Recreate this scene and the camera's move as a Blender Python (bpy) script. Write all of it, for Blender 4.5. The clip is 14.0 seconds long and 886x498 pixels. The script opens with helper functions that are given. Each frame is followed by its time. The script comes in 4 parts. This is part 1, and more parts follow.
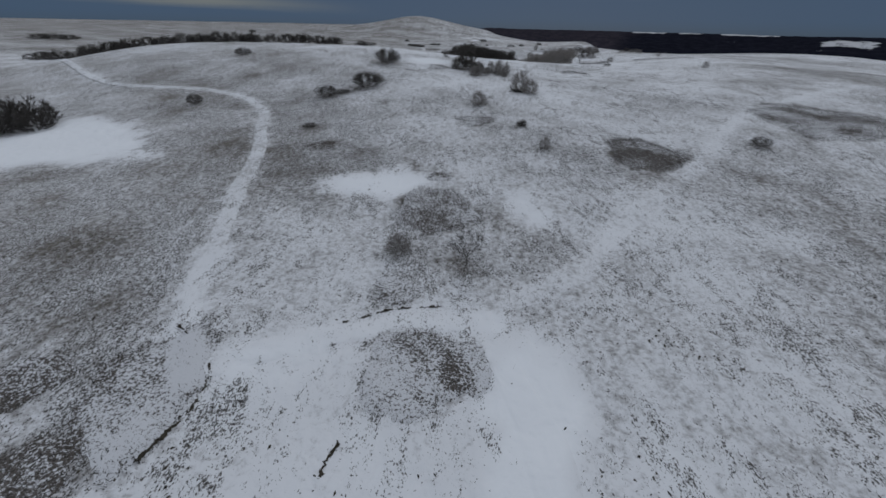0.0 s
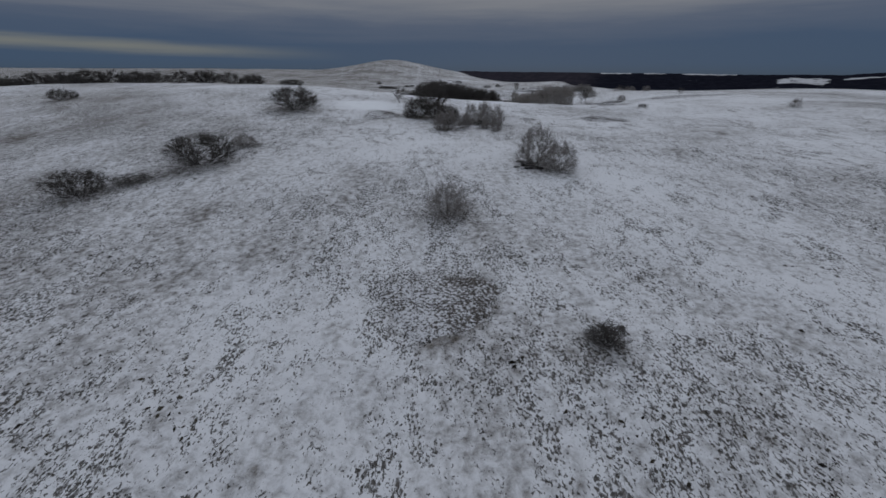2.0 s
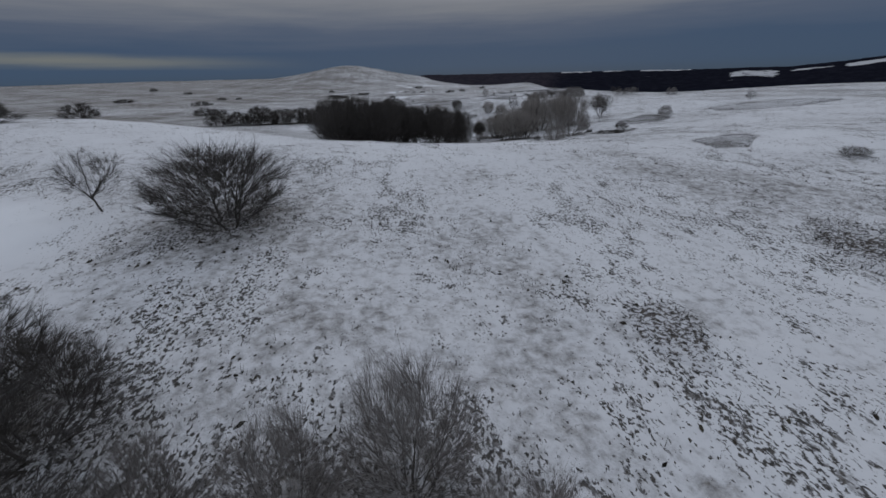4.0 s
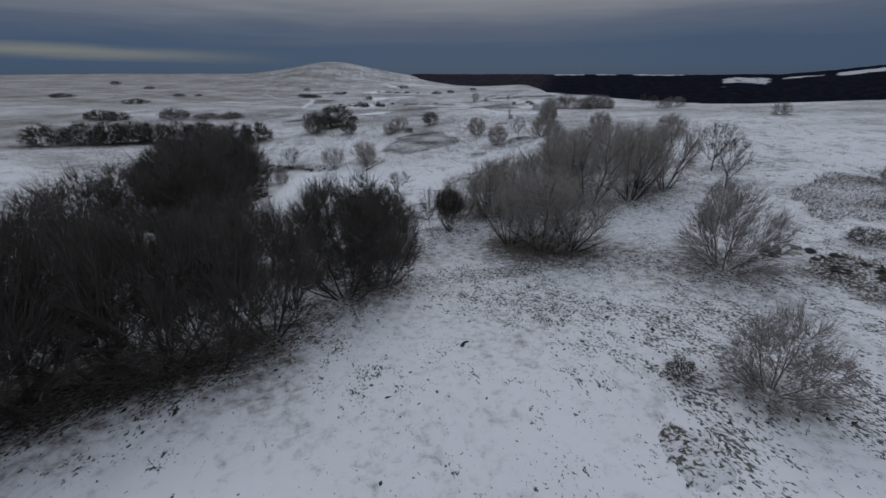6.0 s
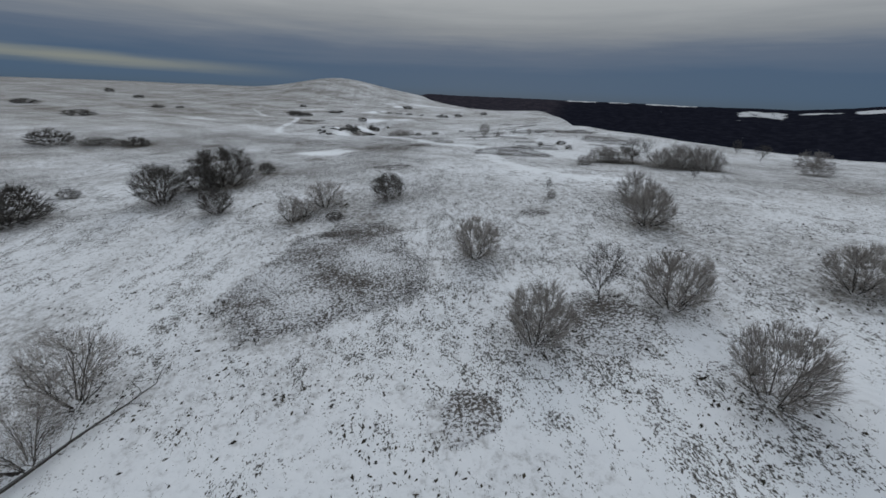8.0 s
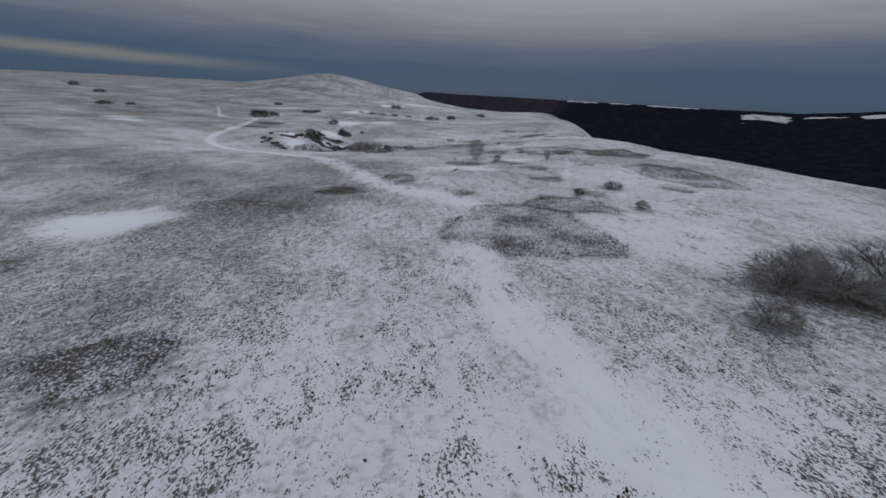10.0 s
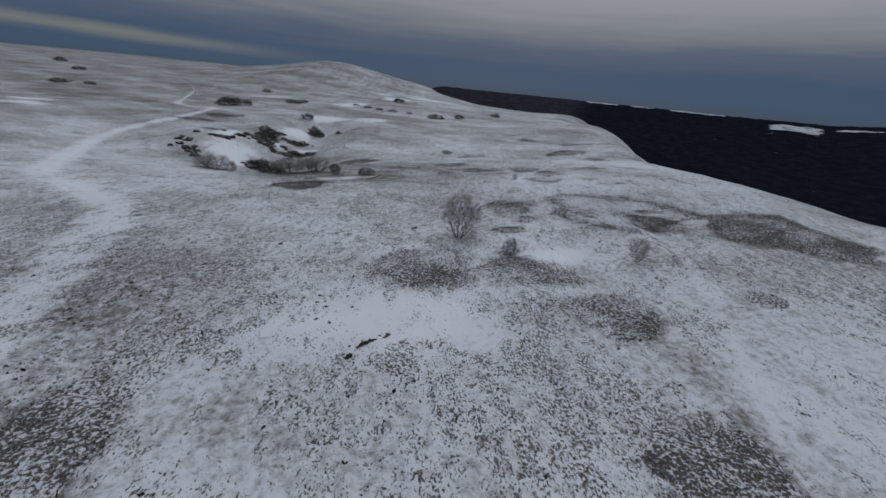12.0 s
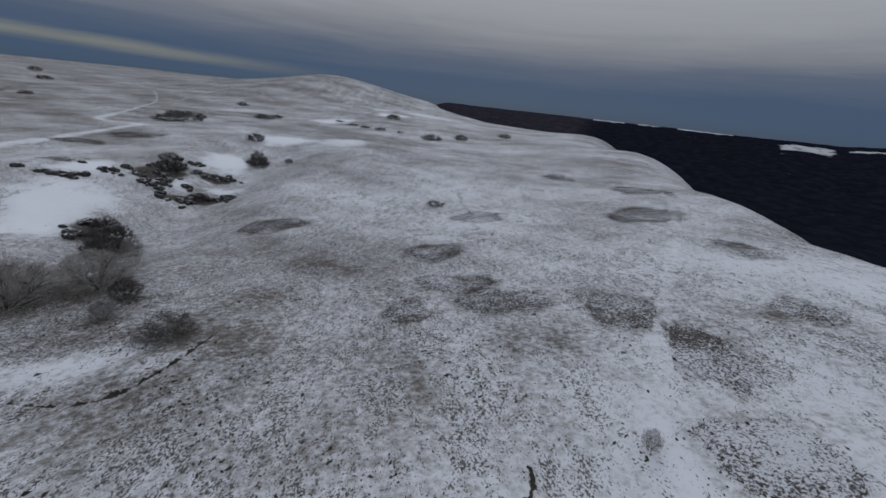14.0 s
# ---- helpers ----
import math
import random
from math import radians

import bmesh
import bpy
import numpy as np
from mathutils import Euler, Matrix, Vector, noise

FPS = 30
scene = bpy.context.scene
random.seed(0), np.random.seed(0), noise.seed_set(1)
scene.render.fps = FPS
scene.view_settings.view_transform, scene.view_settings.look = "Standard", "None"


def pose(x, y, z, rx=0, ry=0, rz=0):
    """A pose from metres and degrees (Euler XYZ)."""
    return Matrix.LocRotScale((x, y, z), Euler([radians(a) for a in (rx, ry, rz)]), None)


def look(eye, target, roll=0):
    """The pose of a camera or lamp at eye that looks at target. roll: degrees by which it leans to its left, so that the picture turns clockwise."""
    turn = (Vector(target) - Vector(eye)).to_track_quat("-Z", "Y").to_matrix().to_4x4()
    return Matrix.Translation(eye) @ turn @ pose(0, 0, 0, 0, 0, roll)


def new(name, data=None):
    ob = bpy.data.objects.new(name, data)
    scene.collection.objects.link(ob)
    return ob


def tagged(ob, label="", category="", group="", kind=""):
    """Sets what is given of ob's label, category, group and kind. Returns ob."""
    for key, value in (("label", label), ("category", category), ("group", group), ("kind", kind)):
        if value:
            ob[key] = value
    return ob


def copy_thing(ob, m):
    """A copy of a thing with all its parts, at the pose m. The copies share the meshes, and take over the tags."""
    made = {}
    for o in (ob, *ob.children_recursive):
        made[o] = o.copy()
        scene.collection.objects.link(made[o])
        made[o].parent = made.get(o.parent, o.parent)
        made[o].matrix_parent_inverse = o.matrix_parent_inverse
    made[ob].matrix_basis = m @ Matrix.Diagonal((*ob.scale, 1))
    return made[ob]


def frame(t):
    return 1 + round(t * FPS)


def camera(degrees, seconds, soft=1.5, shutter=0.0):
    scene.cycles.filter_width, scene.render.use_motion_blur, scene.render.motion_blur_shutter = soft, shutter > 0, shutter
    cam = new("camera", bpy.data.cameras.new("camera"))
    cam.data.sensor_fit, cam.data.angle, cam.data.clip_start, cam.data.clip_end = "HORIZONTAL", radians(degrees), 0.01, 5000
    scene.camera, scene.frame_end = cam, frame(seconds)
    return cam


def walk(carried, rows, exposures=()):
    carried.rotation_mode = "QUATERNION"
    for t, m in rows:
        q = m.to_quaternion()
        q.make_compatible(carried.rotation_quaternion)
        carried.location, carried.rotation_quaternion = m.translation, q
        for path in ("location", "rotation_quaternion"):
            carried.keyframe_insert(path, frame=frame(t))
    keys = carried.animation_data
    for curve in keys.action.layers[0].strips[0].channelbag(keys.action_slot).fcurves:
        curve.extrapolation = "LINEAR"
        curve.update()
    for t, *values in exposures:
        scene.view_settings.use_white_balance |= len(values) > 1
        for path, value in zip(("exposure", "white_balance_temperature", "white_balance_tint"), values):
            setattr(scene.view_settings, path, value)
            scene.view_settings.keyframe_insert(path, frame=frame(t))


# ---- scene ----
cam = camera(94.9, 14.0, soft=1.6)
# seconds, place in metres, pitch, roll and yaw in degrees
PATH = [
    (0, 0.00, 0.00, 12.50, -28.69, 1.05, -0.04),
    (0.5, 0.74, 8.12, 12.04, -28.66, 0.98, 0.07),
    (1, 1.53, 17.03, 11.17, -26.80, 0.90, 0.01),
    (1.5, 2.29, 25.55, 10.58, -24.94, 0.72, -0.86),
    (2, 3.06, 34.65, 10.38, -23.66, 0.23, -2.66),
    (2.5, 4.33, 44.71, 10.46, -23.28, -0.68, -4.48),
    (3, 5.69, 55.37, 10.53, -23.26, -1.44, -5.99),
    (3.5, 7.34, 65.33, 10.48, -23.20, -1.77, -6.45),
    (5.8, 17.60, 107.75, 10.12, -23.41, -0.54, -8.07),
    (6.5, 20.41, 120.34, 10.24, -22.77, 0.41, -8.20),
    (7, 22.67, 129.91, 10.50, -22.27, 1.12, -8.02),
    (7.5, 24.83, 138.74, 10.57, -21.62, 1.65, -7.69),
    (8, 27.02, 148.30, 10.58, -20.80, 2.17, -7.39),
    (8.5, 28.93, 157.14, 10.54, -20.14, 2.50, -7.35),
    (9, 30.78, 166.45, 10.56, -20.08, 2.59, -7.69),
    (11.3, 42.47, 207.81, 11.10, -22.31, 4.18, -6.98),
    (12, 44.63, 220.86, 10.68, -21.75, 5.47, -6.36),
    (12.5, 46.02, 229.72, 10.35, -21.27, 5.92, -5.87),
    (13, 47.61, 239.18, 10.10, -20.81, 6.00, -5.32),
    (13.5, 48.70, 247.79, 10.07, -20.33, 6.01, -5.25),
    (14, 49.91, 257.74, 10.07, -19.78, 6.02, -5.64),
]
# seconds, stops, kelvin, tint
EXPOSURES = [(0, -0.15, 6600, 8), (1, -0.25, 6600, 8), (1.5, -0.22, 6600, 9), (3, -0.4, 6500, 10), (3.7, -0.3, 6500, 10), (5.8, -0.22, 6500, 10), (6.5, 0.24, 6620, 8), (7, 0.5, 6720, 6), (7.6, 0.3, 6760, 5), (8, 0.2, 6760, 5), (9, 0.02, 6650, 8), (11.3, -0.2, 6500, 10), (13, -0.2, 6500, 10), (14, -0.1, 6500, 10)]
walk(cam, [(t, pose(x, y, z, 90 + pitch, 0, yaw) @ pose(0, 0, 0, 0, 0, roll)) for t, x, y, z, pitch, roll, yaw in PATH], EXPOSURES)

# ---- sky and light: a low winter overcast, brighter overhead, a gap of warm light near the horizon ----
SUN_HEIGHT, SUN_TURN = 32.0, 12.0
world = bpy.data.worlds.new("overcast_sky")
scene.world = world
world.use_nodes = True


class Nodes:
    """Short calls for node trees."""

    def __init__(self, tree):
        self.tree, self.nodes, self.links = tree, tree.nodes, tree.links
        self.nodes.clear()

    def add(self, kind, **settings):
        node = self.nodes.new(kind)
        for key, value in settings.items():
            setattr(node, key, value)
        return node

    def set(self, socket, value):
        if isinstance(value, bpy.types.NodeSocket):
            self.links.new(value, socket)
        else:
            socket.default_value = value

    def math(self, operation, a, b=0.0, c=0.0, clamp=False):
        node = self.add("ShaderNodeMath", operation=operation, use_clamp=clamp)
        for socket, value in zip(node.inputs, (a, b, c)):
            self.set(socket, value)
        return node.outputs[0]

    def noise(self, vector, scale, detail=4.0, rough=0.55, distort=0.0):
        node = self.add("ShaderNodeTexNoise")
        self.set(node.inputs["Vector"], vector)
        for key, value in (("Scale", scale), ("Detail", detail), ("Roughness", rough), ("Distortion", distort)):
            node.inputs[key].default_value = value
        return node.outputs["Fac"]

    def ramp(self, value, *stops, ease="LINEAR"):
        node = self.add("ShaderNodeValToRGB")
        self.set(node.inputs[0], value)
        node.color_ramp.interpolation = ease
        while len(node.color_ramp.elements) < len(stops):
            node.color_ramp.elements.new(0.5)
        for element, (place, colour) in zip(node.color_ramp.elements, stops):
            element.position, element.color = place, (*colour, 1) if len(colour) == 3 else colour
        return node.outputs[0]

    def mix(self, factor, a, b, blend="MIX"):
        node = self.add("ShaderNodeMix", data_type="RGBA", blend_type=blend)
        self.set(node.inputs["Factor"], factor)
        self.set(node.inputs[6], a if isinstance(a, bpy.types.NodeSocket) else (*a, 1))
        self.set(node.inputs[7], b if isinstance(b, bpy.types.NodeSocket) else (*b, 1))
        return node.outputs[2]

    def step(self, value, low, high):
        node = self.add("ShaderNodeMapRange", interpolation_type="SMOOTHSTEP")
        self.set(node.inputs[0], value)
        node.inputs[1].default_value, node.inputs[2].default_value = low, high
        return node.outputs[0]

    def scaled(self, vector, sizes):
        node = self.add("ShaderNodeVectorMath", operation="MULTIPLY")
        self.set(node.inputs[0], vector)
        node.inputs[1].default_value = sizes
        return node.outputs[0]


w = Nodes(world.node_tree)
way = w.add("ShaderNodeTexCoord").outputs["Generated"]
axes = w.add("ShaderNodeSeparateXYZ")
w.links.new(way, axes.inputs[0])
east, north, up = axes.outputs
air = w.add("ShaderNodeTexSky", sky_type="NISHITA", sun_disc=False, sun_elevation=radians(SUN_HEIGHT), sun_rotation=radians(SUN_TURN))
banks = w.noise(w.scaled(way, (2.2, 2.2, 26.0)), 1.0, 5.0, 0.55, 0.6)
fine = w.noise(w.scaled(way, (6.0, 6.0, 90.0)), 1.0, 4.0, 0.6, 0.4)
height = w.math("ADD", up, w.math("MULTIPLY", w.math("SUBTRACT", banks, 0.5), 0.055))
height = w.math("ADD", height, w.math("MULTIPLY", w.math("SUBTRACT", fine, 0.5), 0.022))
cloud = w.ramp(height, (0.0, (0.054, 0.092, 0.154)), (0.05, (0.053, 0.089, 0.156)), (0.09, (0.091, 0.119, 0.179)), (0.13, (0.20, 0.215, 0.250)), (0.175, (0.29, 0.305, 0.338)), (0.30, (0.40, 0.427, 0.47)), (0.60, (0.48, 0.527, 0.61)))
# the warm gap: a thin slanting streak to the north-west
side = w.math("ARCTAN2", east, north)
middle = w.math("ADD", 0.0245, w.math("MULTIPLY", side, -0.026))
off = w.math("ABSOLUTE", w.math("SUBTRACT", w.math("ADD", up, w.math("MULTIPLY", w.math("SUBTRACT", fine, 0.5), 0.012)), middle))
streak = w.math("MULTIPLY", w.step(off, 0.017, 0.0005), w.step(side, -0.12, -0.62))
glow = w.math("MULTIPLY", streak, w.math("ADD", 0.35, w.math("MULTIPLY", banks, 0.8)))
cloud = w.mix(w.math("MULTIPLY", glow, 0.68), cloud, (0.29, 0.285, 0.225))
low = w.mix(w.step(up, 0.02, -0.02), cloud, (0.055, 0.08, 0.115))
sky = w.mix(0.001, low, air.outputs[0], "ADD")
back = w.add("ShaderNodeBackground")
w.links.new(sky, back.inputs["Color"])
back.inputs["Strength"].default_value = 1.0
w.links.new(back.outputs[0], w.add("ShaderNodeOutputWorld").inputs["Surface"])

sun = new("sun", bpy.data.lights.new("sun", "SUN"))
sun.data.energy, sun.data.angle, sun.data.color = 0.5, radians(35), (1.0, 0.97, 0.94)
sun.matrix_world = look((0, 0, 50), (-math.sin(radians(SUN_TURN)), -math.cos(radians(SUN_TURN)), 50 - math.tan(radians(SUN_HEIGHT))))


# ---- materials ----
def material(name, rough=0.9):
    m = bpy.data.materials.new(name)
    m.use_nodes = True
    n = Nodes(m.node_tree)
    shader = n.add("ShaderNodeBsdfPrincipled")
    shader.inputs["Roughness"].default_value = rough
    shader.inputs["Specular IOR Level"].default_value = 0.0
    n.links.new(shader.outputs[0], n.add("ShaderNodeOutputMaterial").inputs["Surface"])
    return m, n, shader


def relief(n, shader, height, strength, distance):
    node = n.add("ShaderNodeBump")
    n.set(node.inputs["Height"], height)
    node.inputs["Strength"].default_value, node.inputs["Distance"].default_value = strength, distance
    n.links.new(node.outputs[0], shader.inputs["Normal"])


def snowy_ground():
    """Thin snow over dead grass: how much of it lies is stored on the mesh as 'cover', the valley's woods as 'wood', pale dry grass as 'dry'."""
    m, n, shader = material("snowy_grassland")
    place = n.add("ShaderNodeNewGeometry").outputs["Position"]
    cover = n.add("ShaderNodeAttribute", attribute_name="cover").outputs["Fac"]
    wood = n.add("ShaderNodeAttribute", attribute_name="wood").outputs["Fac"]
    dry = n.add("ShaderNodeAttribute", attribute_name="dry").outputs["Fac"]

    def lean(value, weight):
        """A noise of mean one half, centred and weighted."""
        return n.math("MULTIPLY", n.math("SUBTRACT", value, 0.5), weight)

    def total(*values):
        out = values[0]
        for value in values[1:]:
            out = n.math("ADD", out, value)
        return out

    mottle = n.noise(place, 3.4, 5.0, 0.7, 0.3)
    flock = n.noise(n.scaled(place, (0.62, 0.36, 0.5)), 1.0, 5.0, 0.62, 0.7)
    streak = n.noise(n.scaled(place, (1.25, 0.17, 0.5)), 1.0, 4.0, 0.6, 0.5)
    drift = n.noise(n.scaled(place, (0.16, 0.09, 0.1)), 1.0, 4.0, 0.55, 0.8)
    bands = n.noise(n.scaled(place, (0.011, 0.045, 0.02)), 1.0, 5.0, 0.62, 1.2)
    clump = n.noise(n.scaled(place, (2.3, 1.25, 1.5)), 1.0, 3.0, 0.6, 0.6)
    # how thickly the dead tufts stand
    crowd = total(n.math("MULTIPLY", n.math("SUBTRACT", 0.475, cover), 0.5), lean(flock, 0.6), lean(clump, 0.5), lean(streak, 0.22), lean(drift, 0.36), lean(bands, 0.09))
    crowd = n.math("MINIMUM", crowd, n.math("ADD", 0.085, lean(mottle, 0.25)))
    lie = total(cover, lean(mottle, 0.9), lean(flock, 0.6), lean(streak, 0.22), lean(drift, 0.6), lean(bands, 0.15))
    snow = n.step(lie, 0.06, 0.56)
    small = n.noise(n.scaled(place, (1.0, 0.6, 1.0)), 17.0, 2.0, 0.6, 0.4)
    larger = n.noise(n.scaled(place, (1.0, 0.6, 1.0)), 8.5, 3.0, 0.62, 0.6)
    broad = n.noise(n.scaled(place, (1.0, 0.7, 1.0)), 2.2, 5.0, 0.7, 0.6)
    tufts = n.math("MAXIMUM", n.math("MULTIPLY", n.step(n.math("ADD", small, crowd), 0.57, 0.65), 0.95), n.math("MULTIPLY", n.step(n.math("ADD", larger, crowd), 0.60, 0.70), 0.8))
    tufts = n.math("MAXIMUM", tufts, n.math("MULTIPLY", n.step(n.math("ADD", broad, n.math("MULTIPLY", crowd, 0.8)), 0.64, 0.76), 0.6))
    thick = n.step(n.math("ADD", cover, lean(drift, 0.3)), 0.40, 0.95)
    white = n.mix(thick, (0.69, 0.70, 0.735), (0.80, 0.82, 0.86))
    blade = n.noise(place, 11.0, 3.0, 0.6)
    dark_straw = n.ramp(blade, (0.30, (0.022, 0.020, 0.019)), (0.55, (0.070, 0.063, 0.057)), (0.78, (0.17, 0.155, 0.14)))
    pale_straw = n.ramp(blade, (0.30, (0.15, 0.135, 0.12)), (0.70, (0.36, 0.33, 0.295)))
    straw = n.mix(n.math("MULTIPLY", dry, n.step(bands, 0.25, 0.7)), dark_straw, pale_straw)
    straw = n.mix(0.3, straw, pale_straw)
    tuft_tone = n.mix(n.math("MULTIPLY", dry, 0.35), dark_straw, pale_straw)
    open_land = n.mix(tufts, n.mix(snow, straw, white), tuft_tone)
    trees = n.noise(place, 0.05, 6.0, 0.7)
    # valley woods: near-black with the bluish cast of aerial haze put into the colour
    tops = n.mix(n.step(trees, 0.4, 0.7), (0.0085, 0.010, 0.0145), (0.0145, 0.0155, 0.021))
    n.links.new(n.mix(wood, open_land, tops), shader.inputs["Base Color"])
    hummock = n.math("MULTIPLY", n.noise(n.scaled(place, (0.9, 0.6, 0.6)), 1.0, 2.0, 0.5, 0.6), 5.0)
    high = n.math("ADD", hummock, n.math("ADD", n.math("MULTIPLY", snow, 0.4), n.math("ADD", mottle, flock)))
    relief(n, shader, n.math("SUBTRACT", high, n.math("MULTIPLY", tufts, 0.5)), 0.6, 0.05)
    return m


def ridge_material():
    """Woods on the far ridge: dark firs, brown woods with aerial haze put into their colour where 'brown' is kept,
    snowy clearings where 'snow' is.
    """
    m, n, shader = material("wooded_ridge")
    place = n.add("ShaderNodeNewGeometry").outputs["Position"]
    brown = n.add("ShaderNodeAttribute", attribute_name="brown").outputs["Fac"]
    clearing = n.add("ShaderNodeAttribute", attribute_name="clearing").outputs["Fac"]
    trees = n.noise(place, 0.035, 6.0, 0.72)
    # aerial haze mixed into both colours: bluish firs, paler violet for the other woods
    firs = n.mix(n.step(trees, 0.38, 0.7), (0.0085, 0.0095, 0.0155), (0.018, 0.019, 0.028))
    leafless = n.mix(n.step(trees, 0.38, 0.7), (0.024, 0.022, 0.030), (0.048, 0.043, 0.053))
    woods = n.mix(brown, firs, leafless)
    bare = n.step(n.math("ADD", n.math("MULTIPLY", clearing, 1.05), n.math("ADD", n.math("MULTIPLY", n.math("SUBTRACT", trees, 0.5), 2.0), n.math("MULTIPLY", n.math("SUBTRACT", n.noise(place, 0.009, 3.0, 0.6), 0.5), 2.0))), 0.62, 0.9)
    n.links.new(n.mix(bare, woods, (0.5, 0.51, 0.54)), shader.inputs["Base Color"])
    return m


def twig_material(name, dark, light, frost):
    m, n, shader = material(name, 0.85)
    place = n.add("ShaderNodeTexCoord").outputs["Object"]
    chance = n.add("ShaderNodeObjectInfo").outputs["Random"]
    bark = n.mix(n.noise(place, 14.0, 3.0), dark, light)
    bark = n.mix(n.math("MULTIPLY", chance, 0.5), bark, light)
    axis = n.add("ShaderNodeSeparateXYZ")
    n.links.new(n.add("ShaderNodeNewGeometry").outputs["Normal"], axis.inputs[0])
    lying = n.math("MULTIPLY", n.step(axis.outputs[2], 0.1, 0.9), n.step(n.noise(place, 6.0, 4.0, 0.6), 0.35, 0.65))
    n.links.new(n.mix(n.math("MULTIPLY", lying, frost), bark, (0.72, 0.74, 0.78)), shader.inputs["Base Color"])
    return m


def clod_material(name, *colours):
    m, n, shader = material(name)
    chance = n.add("ShaderNodeNewGeometry").outputs["Random Per Island"]
    stops = [(i / (len(colours) - 1), c) for i, c in enumerate(colours)]
    n.links.new(n.ramp(chance, *stops), shader.inputs["Base Color"])
    return m


def juniper_material():
    """Dark sprigs seen through flecks of snow, as many as 'cover' tells."""
    m, n, shader = material("juniper_bed")
    place = n.add("ShaderNodeNewGeometry").outputs["Position"]
    cover = n.add("ShaderNodeAttribute", attribute_name="cover").outputs["Fac"]
    fleck = n.noise(place, 10.0, 4.0, 0.66, 0.5)
    patch = n.noise(place, 1.6, 3.0, 0.55)
    amount = n.math("ADD", n.math("ADD", fleck, n.math("MULTIPLY", n.math("SUBTRACT", patch, 0.5), 0.22)), n.math("MULTIPLY", cover, 0.58))
    leaf = n.ramp(n.noise(place, 13.0, 3.0, 0.6), (0.3, (0.036, 0.032, 0.030)), (0.7, (0.15, 0.136, 0.126)))
    n.links.new(n.mix(n.step(amount, 0.64, 0.76), leaf, (0.62, 0.63, 0.665)), shader.inputs["Base Color"])
    relief(n, shader, fleck, 0.6, 0.06)
    return m


def rock_material():
    m, n, shader = material("snow_capped_limestone")
    geometry = n.add("ShaderNodeNewGeometry")
    axis = n.add("ShaderNodeSeparateXYZ")
    n.links.new(geometry.outputs["Normal"], axis.inputs[0])
    grain = n.noise(geometry.outputs["Position"], 4.0, 6.0, 0.65)
    stone = n.ramp(grain, (0.3, (0.022, 0.021, 0.021)), (0.7, (0.11, 0.105, 0.10)))
    cap = n.step(n.math("ADD", axis.outputs[2], n.math("MULTIPLY", n.math("SUBTRACT", grain, 0.5), 1.2)), 0.94, 1.12)
    n.links.new(n.mix(cap, stone, (0.74, 0.76, 0.80)), shader.inputs["Base Color"])
    relief(n, shader, grain, 0.6, 0.08)
    return m


GROUND = snowy_ground()
JUNIPER = juniper_material()
RIDGE = ridge_material()
BARK_DARK = twig_material("dark_wet_bark", (0.030, 0.027, 0.025), (0.085, 0.078, 0.072), 0.22)
TWIGS_DARK = twig_material("dark_twigs", (0.045, 0.041, 0.038), (0.11, 0.101, 0.095), 0.1)
TWIGS_BROWN = twig_material("brown_grey_twigs", (0.19, 0.173, 0.162), (0.39, 0.362, 0.343), 0.15)
TWIGS_FROSTED = twig_material("frosted_twigs", (0.14, 0.128, 0.122), (0.32, 0.30, 0.29), 0.2)
BARK_GREY = twig_material("frosted_grey_bark", (0.065, 0.058, 0.053), (0.16, 0.147, 0.138), 0.45)
TURF = clod_material("dead_grass_turf", (0.018, 0.016, 0.014), (0.045, 0.038, 0.032), (0.075, 0.066, 0.052), (0.030, 0.028, 0.024))
MAT_GREEN = clod_material("juniper_sprigs", (0.022, 0.021, 0.020), (0.065, 0.060, 0.057), (0.038, 0.037, 0.034), (0.40, 0.40, 0.42))
ROCK = rock_material()


# ---- the lie of the land ----
def smooth(a, b, v):
    k = np.clip((v - a) / (b - a), 0, 1)
    return k * k * (3 - 2 * k)


def wave(x, y, size, seed):
    """A gentle two-dimensional wave of about -1 to 1, for uneven ground."""
    a, b = x / size, y / size
    return (np.sin(a * 1.7 + seed + 1.3 * np.sin(b * 0.9 + seed * 2)) + np.sin(b * 1.9 - seed * 3 + 1.1 * np.sin(a * 1.2 - seed)) + np.sin((a + b) * 1.1 + seed * 5)) / 3


def bump(x, y, cx, cy, rx, ry, h):
    return h * np.exp(-0.5 * (((x - cx) / rx) ** 2 + ((y - cy) / ry) ** 2))


def edge_x(y):
    """Where the plateau breaks off to the wooded valley."""
    return np.interp(y, [-200, 60, 130, 175, 205, 250, 290, 330, 400, 460, 560, 720, 900, 1500, 4800], [175, 160, 150, 138, 104, 84, 82, 103, 121, 143, 148, 76, 58, 50, -200])


